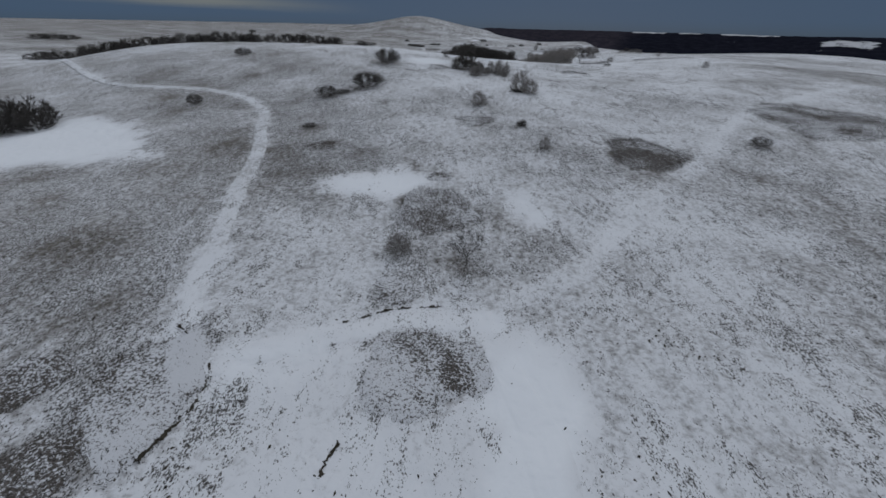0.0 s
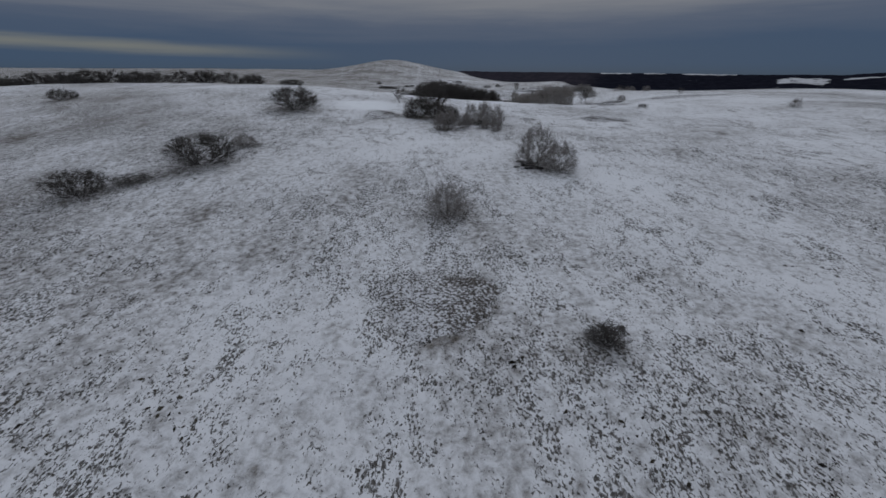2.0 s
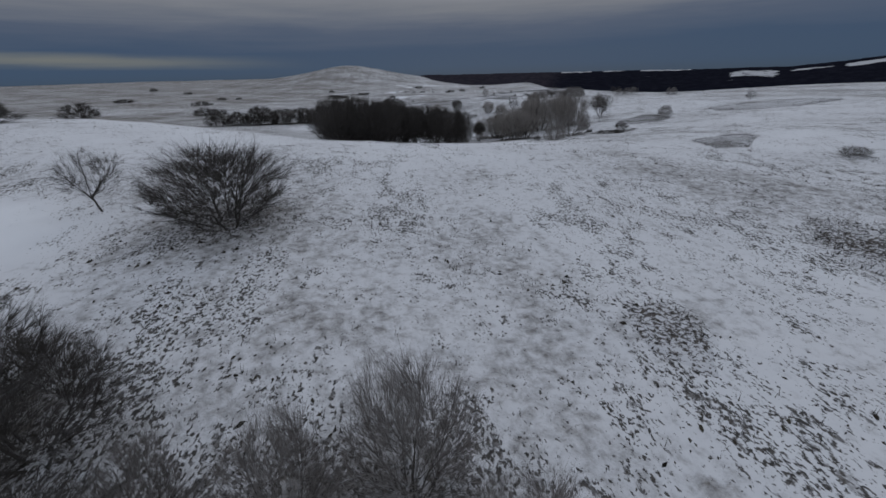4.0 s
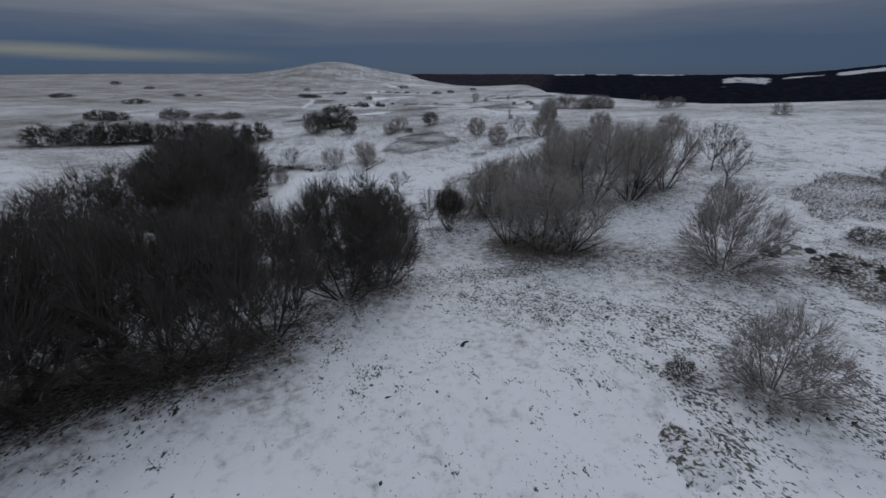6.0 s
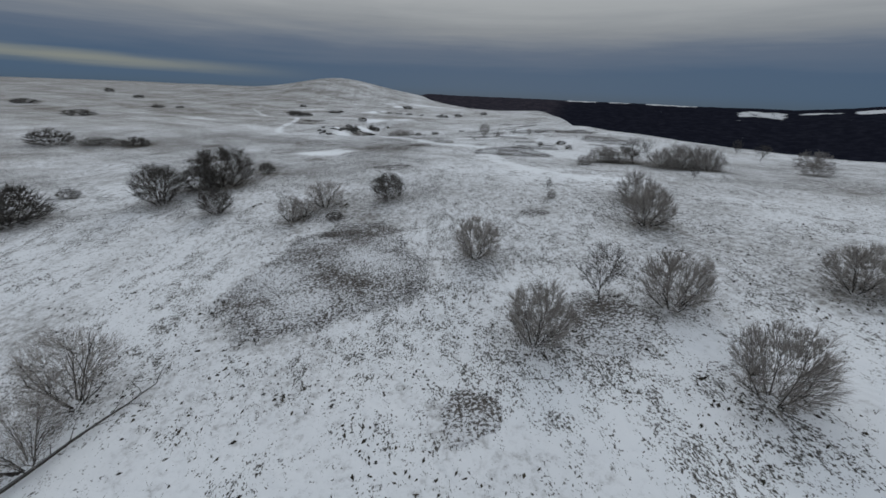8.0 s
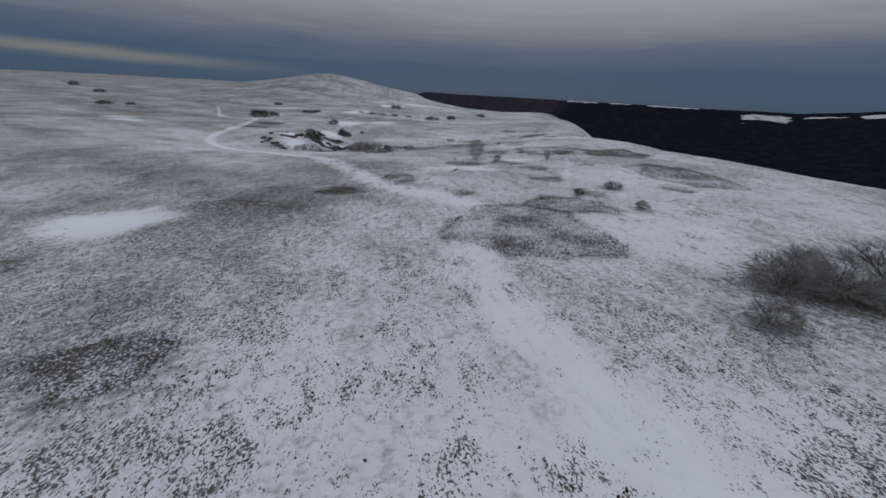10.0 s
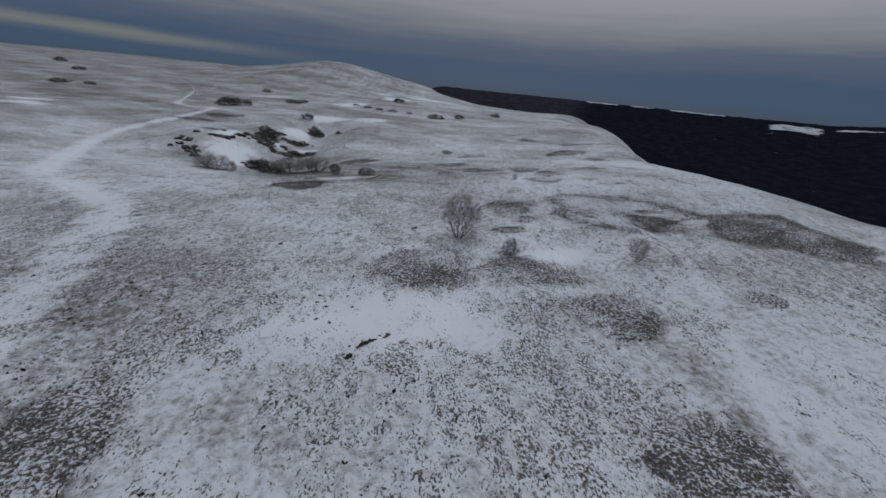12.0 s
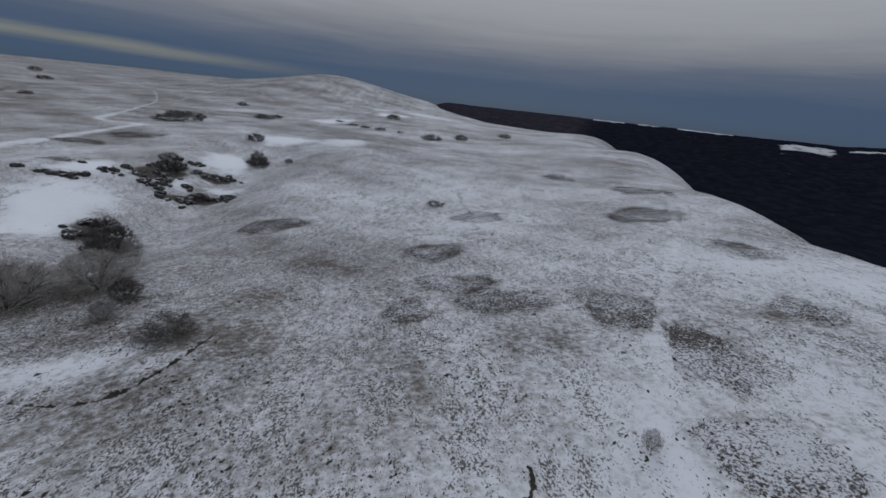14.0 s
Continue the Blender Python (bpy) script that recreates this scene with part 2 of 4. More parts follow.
def far_land(x, y):
    z = -1.0 - 3.0 * smooth(260, 420, y) + 2.0 * smooth(600, 250, y) * smooth(-30, 40, x) * smooth(420, 300, y)
    z = z + bump(x, y, -41, 796, 81, 102, 17) + bump(x, y, -51, 796, 37, 102, 6) + bump(x, y, -120, 900, 160, 180, 9)
    z = z + bump(x, y, 80, 480, 60, 70, 3.0) + bump(x, y, 130, 158, 32, 40, 4.6) + bump(x, y, 112, 362, 22, 38, 4.7) + bump(x, y, 148, 462, 25, 30, 3.5) + bump(x, y, 88, 304, 10, 12, 1.8) + bump(x, y, -98, 118, 38, 30, 3.7) + bump(x, y, 16, 101, 16, 7, 0.9)
    z = z - bump(x, y, -36, 110, 13, 15, 1.5) + bump(x, y, -75, 108, 12, 16, 1.6)
    # the sinkhole's gully and its western shoulder
    z = z - bump(x, y, 22, 297, 6, 8, 2.2) - bump(x, y, 20.5, 312, 5.5, 8, 2.2) - bump(x, y, 20, 328, 5.5, 8, 2.6) - bump(x, y, 19.5, 348, 6, 9, 3.0) + bump(x, y, 1.5, 315, 7, 11, 2.6)
    z = z + 9.0 * smooth(-60, -700, x) * smooth(150, 900, y) + 8.0 * smooth(500, 1500, y) * smooth(60, -140, x) + 2.0 * wave(x, y, 90, 1.0) * smooth(80, 400, np.hypot(x - 30, y - 140))
    d = x - edge_x(y) - 6 * wave(x, y, 28, 4.0)
    z = z - 60 * smooth(-6, 70, d) - 95 * smooth(40, 420, d)
    r = np.hypot(x - 30, y - 150)
    az = np.degrees(np.arctan2(x - 30, y - 150))
    top = np.interp(az, [-60, 0, 13, 22, 30, 37, 46, 50, 53, 60, 80, 110], [9, 9, 4, 2, -2, -3, -5, 13, 30, 58, 90, 90]) + 3 * wave(x, y, 190, 2.0)
    far = smooth(60, 300, d)
    rise = far * smooth(1000, 2500, r)
    z = z * (1 - rise) + top * rise - far * 90 * smooth(2700, 4200, r)
    return z


# gentle humps and hollows, 24 m wide: northing: easting and height
HUMPS_SOUTH = {
    0: [(-22, 0.5), (4, -0.5), (30, -0.6)],
    28: [(-22, 1.4), (30, -0.4), (56, 0.4)],
    56: [(-50, -0.3), (-22, 0.9), (4, 1.6), (30, 0.7), (56, 1.1), (82, 0.6)],
    84: [(-50, 1.7), (-22, 2.0), (4, 1.0), (56, 1.9), (82, 1.3)],
    112: [(-50, 3.3), (-22, 4.2), (4, 1.5), (30, 0.5), (56, 1.7), (82, 1.0)],
    140: [(-50, 1.7), (-22, 1.6), (4, -1.9), (30, -1.2), (56, 1.2), (82, 0.6)],
}
HUMPS_NORTH = {
    168: [(-50, 0.4), (-22, 0.5), (4, -1.0), (30, 0.4), (56, 1.9), (82, 0.7)],
    196: [(-22, 0.7), (4, 0.7), (30, 0.6), (82, -0.3)],
    224: [(-22, -0.5), (4, -0.8), (30, 0.7), (56, 0.4), (82, 0.5)],
    252: [(-22, 0.5), (4, 0.5), (56, -0.3), (82, 1.6)],
    280: [(-50, 0.4), (-22, 0.9), (4, -0.4), (30, -1.3), (82, 1.7)],
    308: [(-22, -0.8), (4, -2.8), (30, -2.2), (56, -0.7), (82, -1.4)],
}


def land(x, y):
    """Height of the ground without its small unevenness."""
    z = far_land(x, y)
    for humps in (HUMPS_SOUTH, HUMPS_NORTH):
        for cy, row in humps.items():
            for cx, h in row:
                z = z + bump(x, y, cx, cy, 24, 24, h)
    return z


def ground_z(x, y):
    x, y = np.asarray(x, float), np.asarray(y, float)
    near = smooth(120, 40, np.abs(x - 25)) * smooth(420, 330, y)
    return land(x, y) + near * (0.10 * wave(x, y, 2.3, 3.0) + 0.045 * wave(x, y, 0.9, 7.0) + 0.16 * wave(x, y, 7.5, 5.0))


def curve_through(points, gap):
    """A smooth line through points of the plan, with a point about every gap metres."""
    p = np.array([points[0], *points, points[-1]], float)
    out = []
    for a, b, c, d in zip(p, p[1:], p[2:], p[3:]):
        steps = max(2, int(np.hypot(*(c - b)) / gap))
        t = (np.arange(steps) / steps)[:, None]
        out.append(0.5 * (2 * b + (c - a) * t + (2 * a - 5 * b + 4 * c - d) * t ** 2 + (3 * b - a - 3 * c + d) * t ** 3))
    return np.concatenate([*out, p[-1:]])


TRACK = [(49.5, 183.8), (45.6, 185.5), (43.9, 187.7), (42.1, 191), (40.8, 196.8), (40.2, 203.9), (41.6, 210.5), (42.6, 214.1), (40.8, 217), (39.4, 219.2), (37.5, 221.1), (35.4, 224.2), (32.9, 229.1), (30.2, 235.8), (26.7, 245.4), (22.7, 252.2), (17.9, 256.4), (9.0, 264), (0.5, 278), (-12.8, 303.6), (-17.1, 324), (-17, 345), (-22, 374), (-31, 377), (-41, 389), (-60, 438), (-69, 462), (-73, 490), (-92, 560), (-103, 612), (-115, 690), (-122, 740)]
FOOTPATH_HILL = [(-69, 462), (-80, 485), (-94, 510), (-122, 555), (-140, 577), (-190, 650)]
TERRACE = [(-2, 486), (2, 481), (14, 455), (25, 433), (40, 416), (50, 416), (62, 424)]
FOOTPATH_WEST = [(-9.5, 11), (-11.2, 14), (-12.3, 17), (-13, 20.7), (-14.9, 27.6), (-16.5, 35.2), (-18.7, 41.9), (-22.1, 51.2), (-27.7, 58.7), (-37, 64.4), (-48.4, 68.6), (-62.4, 77.3), (-94.7, 107.7), (-120, 128)]
FOOTPATH_EAST = [(4.2, 3), (3.6, 7.5), (3.4, 9.4), (2.7, 11.8), (2.3, 14.7), (4.2, 16.9), (6.9, 18.4), (9.6, 21.3), (13.7, 26.5), (18.3, 31.3), (24.6, 37.7), (30.8, 45.3), (36, 50.9), (42.9, 55.1), (53.1, 61.8), (62.9, 66.7)]
FOOTPATH_EDGE = [(54.6, 225.8), (55.6, 228.8), (58.5, 235.3), (61, 243), (60, 252), (57.6, 259), (57.5, 265.8), (58.8, 268.1), (60.9, 271.8), (64, 276.6), (69, 283.9), (75.6, 293.8), (86, 315)]
FOOTPATH_LINK = [(-9.5, 11.5), (-6, 13), (-2.5, 14.2), (2.3, 14.7)]
# line, half its width, how clean its snow lies
PATHS = [(TRACK, 1.15, 0.22), (FOOTPATH_WEST, 0.65, 0.17), (FOOTPATH_EAST, 0.75, 0.08), (FOOTPATH_EDGE, 0.4, 0.08), (FOOTPATH_LINK, 0.7, 0.12), (FOOTPATH_HILL, 1.0, 0.22), (TERRACE, 1.0, 0.18)]
# smooth drifts of snow: place, half axes, turn, strength
DRIFTS = [
    (-39.5, 42, 11, 6.5, -33, 1.3), (-5, 29.8, 4, 2.4, 8, 0.9), (3.3, 9.5, 1.5, 4.5, -8, 0.9), (5.8, 26, 1.4, 2.6, 10, 0.45), (-3.5, 86.5, 4.4, 3.6, 20, 0.9),
    (12.5, 148, 6, 11, -15, 1.4), (10, 136, 2.2, 6, -10, 1.2), (17, 213, 4, 3.5, 20, 0.8), (44.5, 234.5, 5, 2.6, 5, 0.5), (-6.5, 11.8, 2.2, 1.5, 10, 0.3), (53.2, 241.6, 1.5, 0.9, 0, 0.8), (10, 304.5, 3.6, 10, 21, 1.05), (5, 318, 2.5, 4, 0, 0.9), (14.5, 341, 3.6, 6.5, 0, 1.1), (14, 324, 1.5, 2, 0, 0.6), (20, 326, 3, 2, 0, 0.5),
    (37.5, 272, 3.0, 1.8, 20, 0.5), (17, 366, 6, 5, 0, 1.0), (17, 111, 6, 5, 0, 0.3),
    (-53, 339, 6, 4, -30, 0.6), (-62, 352, 5, 4, -20, 0.6), (-33, 468, 9, 9, 0, 0.35), (15, 447, 7, 12, 0, 0.9), (32, 370, 6, 10, 0, 0.6),
    (36, 520, 8, 20, 0, 1.2), (60, 560, 13, 60, 20, 0.4), (27, 575, 7, 30, 0, 0.35), (-112, 396, 8, 4, -20, 0.4), (-25, 405, 6, 4, 0, 0.3),
]
DARK_PATCHES = [
    (18.3, 37.1, 3.3, 4, 3), (-12.6, 7.4, 1.5, 1.3, 1), (32.9, 101.5, 1.7, 4.2, -48), (35.4, 121.1, 2.3, 2.5, -26), (33.6, 264.5, 2.6, 3.3, 8), (70.8, 245.6, 4.6, 5.0, 3),
]
MID_PATCHES = [
    (-1.1, 11.7, 2.1, 2.4, 2), (-2.2, 16.8, 1.2, 1.3, 3), (-0.6, 25.6, 2.9, 3.3, 4), (1.1, 11.9, 1, 1.4, 2), (-15.5, 10.9, 1.5, 1.4, 1), (-11.4, 37.8, 1.3, 1.3, 0),
    (42.9, 47.6, 7.1, 6.9, 1), (-0.4, 31.1, 1, 0.9, 2), (3.5, 46.2, 2, 1.9, -2), (24.1, 83.4, 2.5, 2.9, -13), (14.7, 81.2, 0.7, 1.2, -6),
    (-1.4, 80.4, 1.6, 2.6, -4), (43.7, 128.8, 3.1, 4.6, -39), (23.6, 115.8, 0.6, 0.8, -12), (22.6, 126.2, 1.4, 0.7, -10), (29.3, 157.9, 1, 1.1, -18), (35.5, 161.4, 1.7, 2.3, -21),
    (22.2, 140.2, 2.3, 2.9, -35), (19.6, 138.6, 1.5, 1.6, 0),
]
MID_PATCHES_FAR = [
    (31.8, 149.3, 0.7, 1.3, -15), (27.1, 146.6, 0.7, 0.8, -12), (27, 196.1, 2.1, 1.6, -11), (44.5, 208.8, 5.1, 5.8, 2), (-0.7, 212.5, 2.6, 4, -12), (24.8, 175.2, 2.6, 1.7, -9),
    (36.9, 175.5, 1.1, 1, -10), (42.0, 219.7, 1.0, 1.5, -2), (54.1, 219.8, 1.3, 1.6, -1), (69.8, 228.9, 4.1, 6.8, 2), (64.7, 222.3, 1.2, 2, 0), (36.4, 227.4, 1.7, 3.5, -2),
    (31.2, 221.7, 2.2, 1.5, -4), (53.7, 235, 2, 1.8, 0), (52.9, 227.5, 1.9, 1.8, -1), (45.7, 240, 2.3, 3.0, 1), (51, 239.6, 2.6, 1.9, 0),
]
MID_PATCHES_END = [
    (62.4, 247.3, 1.8, 1.9, 0), (60.4, 265.4, 1.8, 1.9, 12), (57.8, 302, 2.7, 3.1, -11), (52.3, 288.4, 2.3, 2.6, -11), (53.3, 280.9, 2.5, 1.8, -9), (55.4, 277.6, 2.7, 1.7, -8),
    (75.2, 299, 3.8, 3.4, 0), (82.5, 313.5, 2.6, 5.5, 8), (62.4, 270.9, 1.5, 2.6, -8), (70, 274.6, 1.5, 1.6, -3), (76.7, 330, 2.4, 4, 0), (1, 319.6, 3, 2.2, 0),
    (-9.5, 352.5, 5, 4, 0), (-12.5, 340.1, 5, 2.4, 0), (23.6, 169, 4.8, 6.1, -18), (35.4, 300.9, 3.6, 2.8, -2), (50.2, 215, 3.7, 2.8, -3),
     (50.2, 276.6, 1.2, 1.9, -7), (61, 275.8, 1.8, 2.4, -6), (53.4, 253.2, 1.9, 2.4, -1),
    (53.8, 249.2, 0.6, 1.2, -20), (58.5, 249.8, 0.7, 1.1, 15), (52, 246.8, 1.3, 0.8, 0), (63.6, 250.2, 1.0, 0.8, 0), (58.4, 246.6, 1.2, 0.7, 10), (75.3, 285.2, 1.6, 2.8, 0), (65.3, 265.1, 0.7, 0.5, 20), (69.2, 266.6, 0.6, 0.4, 0), (67.2, 261.9, 0.5, 0.5, 0), (61.6, 236.1, 0.9, 0.7, 0),
]
# broken rock and earth of the sinkholes
ROCK_BEDS = [(10.3, 326, 2.4, 5, 0), (16, 330.5, 2.8, 1.2, 0), (18.5, 319.5, 4, 1.3, 25), (15.4, 302, 1.2, 2.8, 10), (37, 512, 4, 9, 0), (5.8, 312.6, 1.6, 0.8, 0), (17.5, 347, 2, 3, 0)]
RING_PATCHES = [
    (-10.8, 10.6, 2.2, 3.2, 2), (60.6, 126.5, 8, 5, 0), (61.6, 251.3, 5.4, 5.6, -1),
]
# place, height and width of each shrub
FROSTED_MOOR = [
    (4.1, 52.9, 1.8, 2.3), (10.5, 61.6, 2.9, 3.2), (11.7, 60.3, 2.1, 2.8), (-10.1, 65.7, 1, 2.1),
    (9.2, 37.5, 1.4, 1.2), (-2.5, 20.3, 1.4, 1.9),
]
DENSE_MOOR = [
    (-11.2, 61.6, 2, 4), (-15.7, 57, 1.5, 2.8), (-10.7, 81.2, 2.4, 4.6), (-53, 49.8, 3.7, 5.2), (-49.4, 50.2, 3.4, 4.8), (-51, 47, 3.1, 4.8), (-47.4, 47.6, 2.6, 3.6), (-55, 46.5, 3.2, 4.6),
    (-33.1, 56.1, 1.3, 1.9),
]
BARE_MOOR = [
    (1.3, 19.2, 2.2, 1.9),
]
LOW_MOOR = [
    (-14, 58.8, 0.6, 2), (-10.2, 84.6, 1, 2.2), (-14.2, 43.4, 0.5, 1.4), (8, 43.9, 0.5, 1),
    (30.3, 39.3, 1, 1.9), (8.1, 43.7, 0.8, 1), (-19, 109.2, 1, 4.1),
]
FROSTED_RIDGE = [
    (6.3, 78.4, 1.5, 1.12), (7.9, 78.1, 1.9, 1.68), (9.3, 78.4, 2.3, 2.02), (10.4, 77, 2, 1.79), (9, 76.8, 1.6, 1.68), (7.4, 76.8, 1.1, 1.34),
    (5.4, 73.5, 2.2, 1.9), (4.6, 73.4, 1.8, 1.57), (6.8, 74.3, 1.5, 1.57), (8.9, 74.9, 0.9, 1.01), (9.7, 73.5, 1.7, 1.34), (48.9, 152.2, 2.7, 4),
]
DENSE_RIDGE = [
    (4.2, 87.4, 2.5, 3.85), (2.5, 80.1, 2.1, 2.86), (4.2, 79.6, 1.8, 2.42), (1.6, 79.7, 0.8, 1.43), (5.3, 77.2, 1.8, 2.53),
]
BARE_RIDGE = [
    (0.1, 88.6, 2, 2), (8.4, 74.9, 0.8, 0.5), (61.9, 132, 1.7, 1.6),
]
LOW_RIDGE = [
    (33.9, 93.9, 0.5, 1.5),
]
FROSTED_COPSE = [
    (31.4, 123.9, 3.5, 4.3), (26.5, 117.1, 2.3, 2.6), (47.6, 130.2, 1.5, 2.2),
]
DENSE_COPSE = [
    (6.5, 115.5, 4.4, 4.2), (4.5, 117.5, 4.4, 4.4), (7.5, 119, 4.2, 4), (3, 121, 4.2, 4.5), (8, 114.2, 3.6, 3.4), (5, 113.5, 3.8, 4),
    (9, 116.7, 4.2, 3.2), (9.4, 118.3, 4.2, 3.5), (10.7, 118.8, 4.2, 3.6), (11.4, 120, 4.1, 3.6), (12.7, 120.1, 4.1, 3.3), (13.9, 120.5, 3.9, 3.3),
    (6.4, 121.1, 3.7, 4), (7.5, 124.3, 3.7, 4.6), (14.8, 121.9, 4.1, 3.2), (16.8, 124.5, 4.1, 3.8), (18.1, 125.7, 3.8, 2.7), (8.4, 132.8, 5.4, 5.2),
    (16.4, 130.5, 4.2, 5.4), (17.8, 131.2, 3.6, 3.8),
]
LOW_COPSE = [
    (24.9, 117.9, 0.6, 0.7), (37.9, 124, 0.8, 1.7),
]
FROSTED_HOLLOW = [
    (19.1, 129.8, 2.3, 1.5), (35.5, 129.2, 2.5, 2),
    (7.9, 154.6, 2.3, 1.7),
]
DENSE_HOLLOW = [
    (5.4, 145.4, 5.8, 6.9), (6.7, 147.7, 5.4, 3.8), (1.8, 146.4, 5.2, 5.6), (8.7, 136.6, 2.8, 2.6), (0.4, 158.1, 4.9, 6.7), (3.5, 150.5, 4.6, 4.6),
    (3, 154, 4.8, 5), (2, 157.5, 4.4, 4.6), (5, 148, 4.2, 3.8), (1, 151, 5, 5), (-1, 155, 5, 5),
]
COPSE_EAST = [
    (22.1, 134.1, 2.9, 1.8), (25.8, 128.7, 3.9, 4.1), (27, 128.2, 3.3, 3.7), (24.7, 130.4, 3.4, 2.7), (31.5, 135.3, 5.2, 5.1), (34.1, 134.9, 4.8, 4.3),
    (37.1, 135.8, 4.6, 3.7), (26, 138.2, 3.5, 3.4), (23.4, 136.9, 3.2, 3), (25.4, 137.9, 3.6, 3.4), (28, 139.4, 3.8, 3.6), (29.2, 137.6, 4.2, 4),
    (32.1, 141.5, 4, 3.8), (31.7, 138.5, 4.6, 4.4), (33.4, 145.4, 3.3, 3.2), (36.1, 137.3, 4.4, 4), (34, 143.8, 3.8, 3.8), (36.6, 145, 3.8, 3.6),
    (39.2, 147.2, 3.6, 3.4), (37.5, 141, 4, 4), (26.3, 131.6, 4.3, 4.7), (25.3, 136, 3.3, 3.4),
]
BARE_HOLLOW = [
    (21, 134.8, 2.7, 1.4), (42.4, 138.1, 3.5, 3), (40, 133.9, 3.2, 2.2),
    (19.6, 147, 1.9, 2.3),
]
FROSTED_SLOPE = [
    (56.8, 199.4, 2.1, 6.1), (62, 194.4, 3, 8.1), (80.8, 195.3, 2.5, 5.2),
]
DENSE_SLOPE = [
    (7.2, 184.8, 3.6, 3.7),
    (8.9, 189.3, 2.2, 4.7), (13.2, 181.2, 2, 2.6), (-35.9, 233.6, 2.9, 7), (-92.5, 327.8, 2.6, 10.3),
    (-190, 431.9, 2.9, 13.8),
]
BARE_SLOPE = [
    (7.8, 161.3, 2.5, 2.5), (35.6, 162.7, 2.8, 2), (83.4, 210.8, 2.6, 1.6),
]
LOW_SLOPE = [
    (-2, 187.9, 1, 1.9), (-28.2, 234.4, 1.6, 7.1),
]
FROSTED_CREST = [
    (39.3, 178.4, 0.9, 0.8), (44.6, 175.7, 2.6, 3.2), (50.3, 196.3, 1.3, 2.3), (54.3, 199.7, 2.4, 4.1), (57.8, 192.7, 2.3, 3.8), (59.9, 191.6, 2.7, 4.1),
    (62.9, 191.2, 2.7, 3.7),
]
DENSE_CREST = [
    (10.2, 191.1, 4.1, 5.6), (13, 196.1, 1.2, 1.8), (26.6, 182.2, 2.3, 2.7),
]
BARE_CREST = [
    (39.4, 179.4, 1.4, 0.5), (55.5, 184, 1.5, 0.9), (57.5, 197.5, 3.2, 4.4), (81.2, 203.6, 2.5, 2.4),
]
LOW_CREST = [
    (22.7, 178.1, 0.7, 1.3), (52.5, 218.6, 0.7, 1), (55.7, 213.9, 0.8, 1.2),
]
FROSTED_EDGE = [
    (50.8, 241.8, 1.1, 1.2), (19.3, 282.5, 1.8, 2.1), (35.3, 276.4, 1.2, 1.3),
]
DENSE_EDGE = [
    (38.8, 481.8, 2.6, 7),
    (-25, 394.3, 2.4, 9.4), (-20.6, 402.4, 1.5, 3.5), (56.2, 399.5, 2, 6.8), (66.9, 407, 2, 4.7), (86.7, 425.9, 1.8, 4.8), (19.5, 299.5, 2.6, 4.2), (21.5, 296, 2.4, 3.4),
    (16.6, 303.5, 1.8, 2.6), (11.2, 327.5, 2.2, 4), (8.6, 331.5, 1.5, 3), (18.4, 320.4, 1.1, 2.6), (19.4, 343, 1.8, 4), (24.8, 344.4, 1.0, 1.6),
    (12.5, 361, 2, 4.2), (17.5, 348, 2.2, 3), (-32, 411, 2.6, 6), (-29, 412, 2.4, 5), (-24.5, 412.5, 1.8, 3.6), (-42.7, 498, 2, 6),
    (-12.6, 439.5, 1.5, 5), (-280, 664, 4, 10), (-204, 576, 3, 9), (-124, 447, 2, 8), (-112, 450, 1.6, 5), (-7.6, 441.5, 1.4, 5), (34.8, 279, 1.3, 1.6),
]
BARE_EDGE = [
    (48.3, 245.2, 2.9, 2.6), (57.5, 240.4, 1.4, 1.1), (29.7, 287.6, 2.2, 1.5), (57.1, 266.1, 0.7, 0.6),
]
LOW_EDGE = [
    (57.7, 222.3, 0.8, 1.9), (39.6, 274.3, 0.95, 2.5), (18, 444, 0.8, 4), (25, 432, 1.0, 4.5), (31, 425.5, 1.0, 4), (37.5, 420, 1.3, 4.5), (45, 416.5, 0.9, 3), (-10.3, 433.6, 1.2, 9.1), (53.3, 309, 0.7, 2.5),
]
DENSE_FAR_HEDGE = [
    (-23.4, 125, 1.8, 3.5), (-29.5, 121.5, 2.1, 3.8), (-33, 119.5, 2.2, 4), (-36.5, 118, 2.4, 4.2), (-40.5, 116, 2.2, 4.4), (-44, 115, 2.1, 4.2),
    (-31, 123, 2.1, 4), (-38.5, 119, 2.2, 4.4), (-52, 123, 2.4, 6), (-57, 122.5, 2.7, 6.2), (-61, 122, 2.9, 6.5), (-65.5, 122, 2.7, 6.5),
    (-70, 121.5, 2.9, 6.8), (-74.5, 121, 2.7, 6.8), (-79, 120, 3, 6.8), (-84, 119.5, 3.2, 7), (-89, 119, 3.2, 7), (-93, 118, 3, 7),
    (-54.5, 125.5, 2.4, 6), (-68, 125, 2.7, 6.5), (-77, 124, 2.9, 6.5), (-87, 122, 3, 6.5), (-60, 118, 1.4, 5), (-40, 88.4, 1.3, 3),
    (-330, 398, 4, 16), (-348, 404, 5, 18), (-366, 408, 4.5, 16), (-110, 140, 3, 9), (-120, 150, 3.2, 10), (-132, 152, 3.4, 11),
    (-145, 160, 3, 10), (-20.1, 182.6, 3.4, 6), (-17.8, 184, 3.2, 5.5), (-13.6, 182.7, 3.2, 5.6), (-8.8, 181.6, 3.2, 5.4), (-4.5, 181.3, 3.2, 5.2),
    (-1.2, 180.9, 3, 4.6), (-23, 182, 3.4, 6), (-26, 181, 3.4, 6), (-30, 179.5, 3.2, 6), (-11, 184, 3, 5), (-55.5, 236, 2.8, 7),
    (-50, 234, 2.4, 6), (-21.6, 234, 1.8, 5),
]
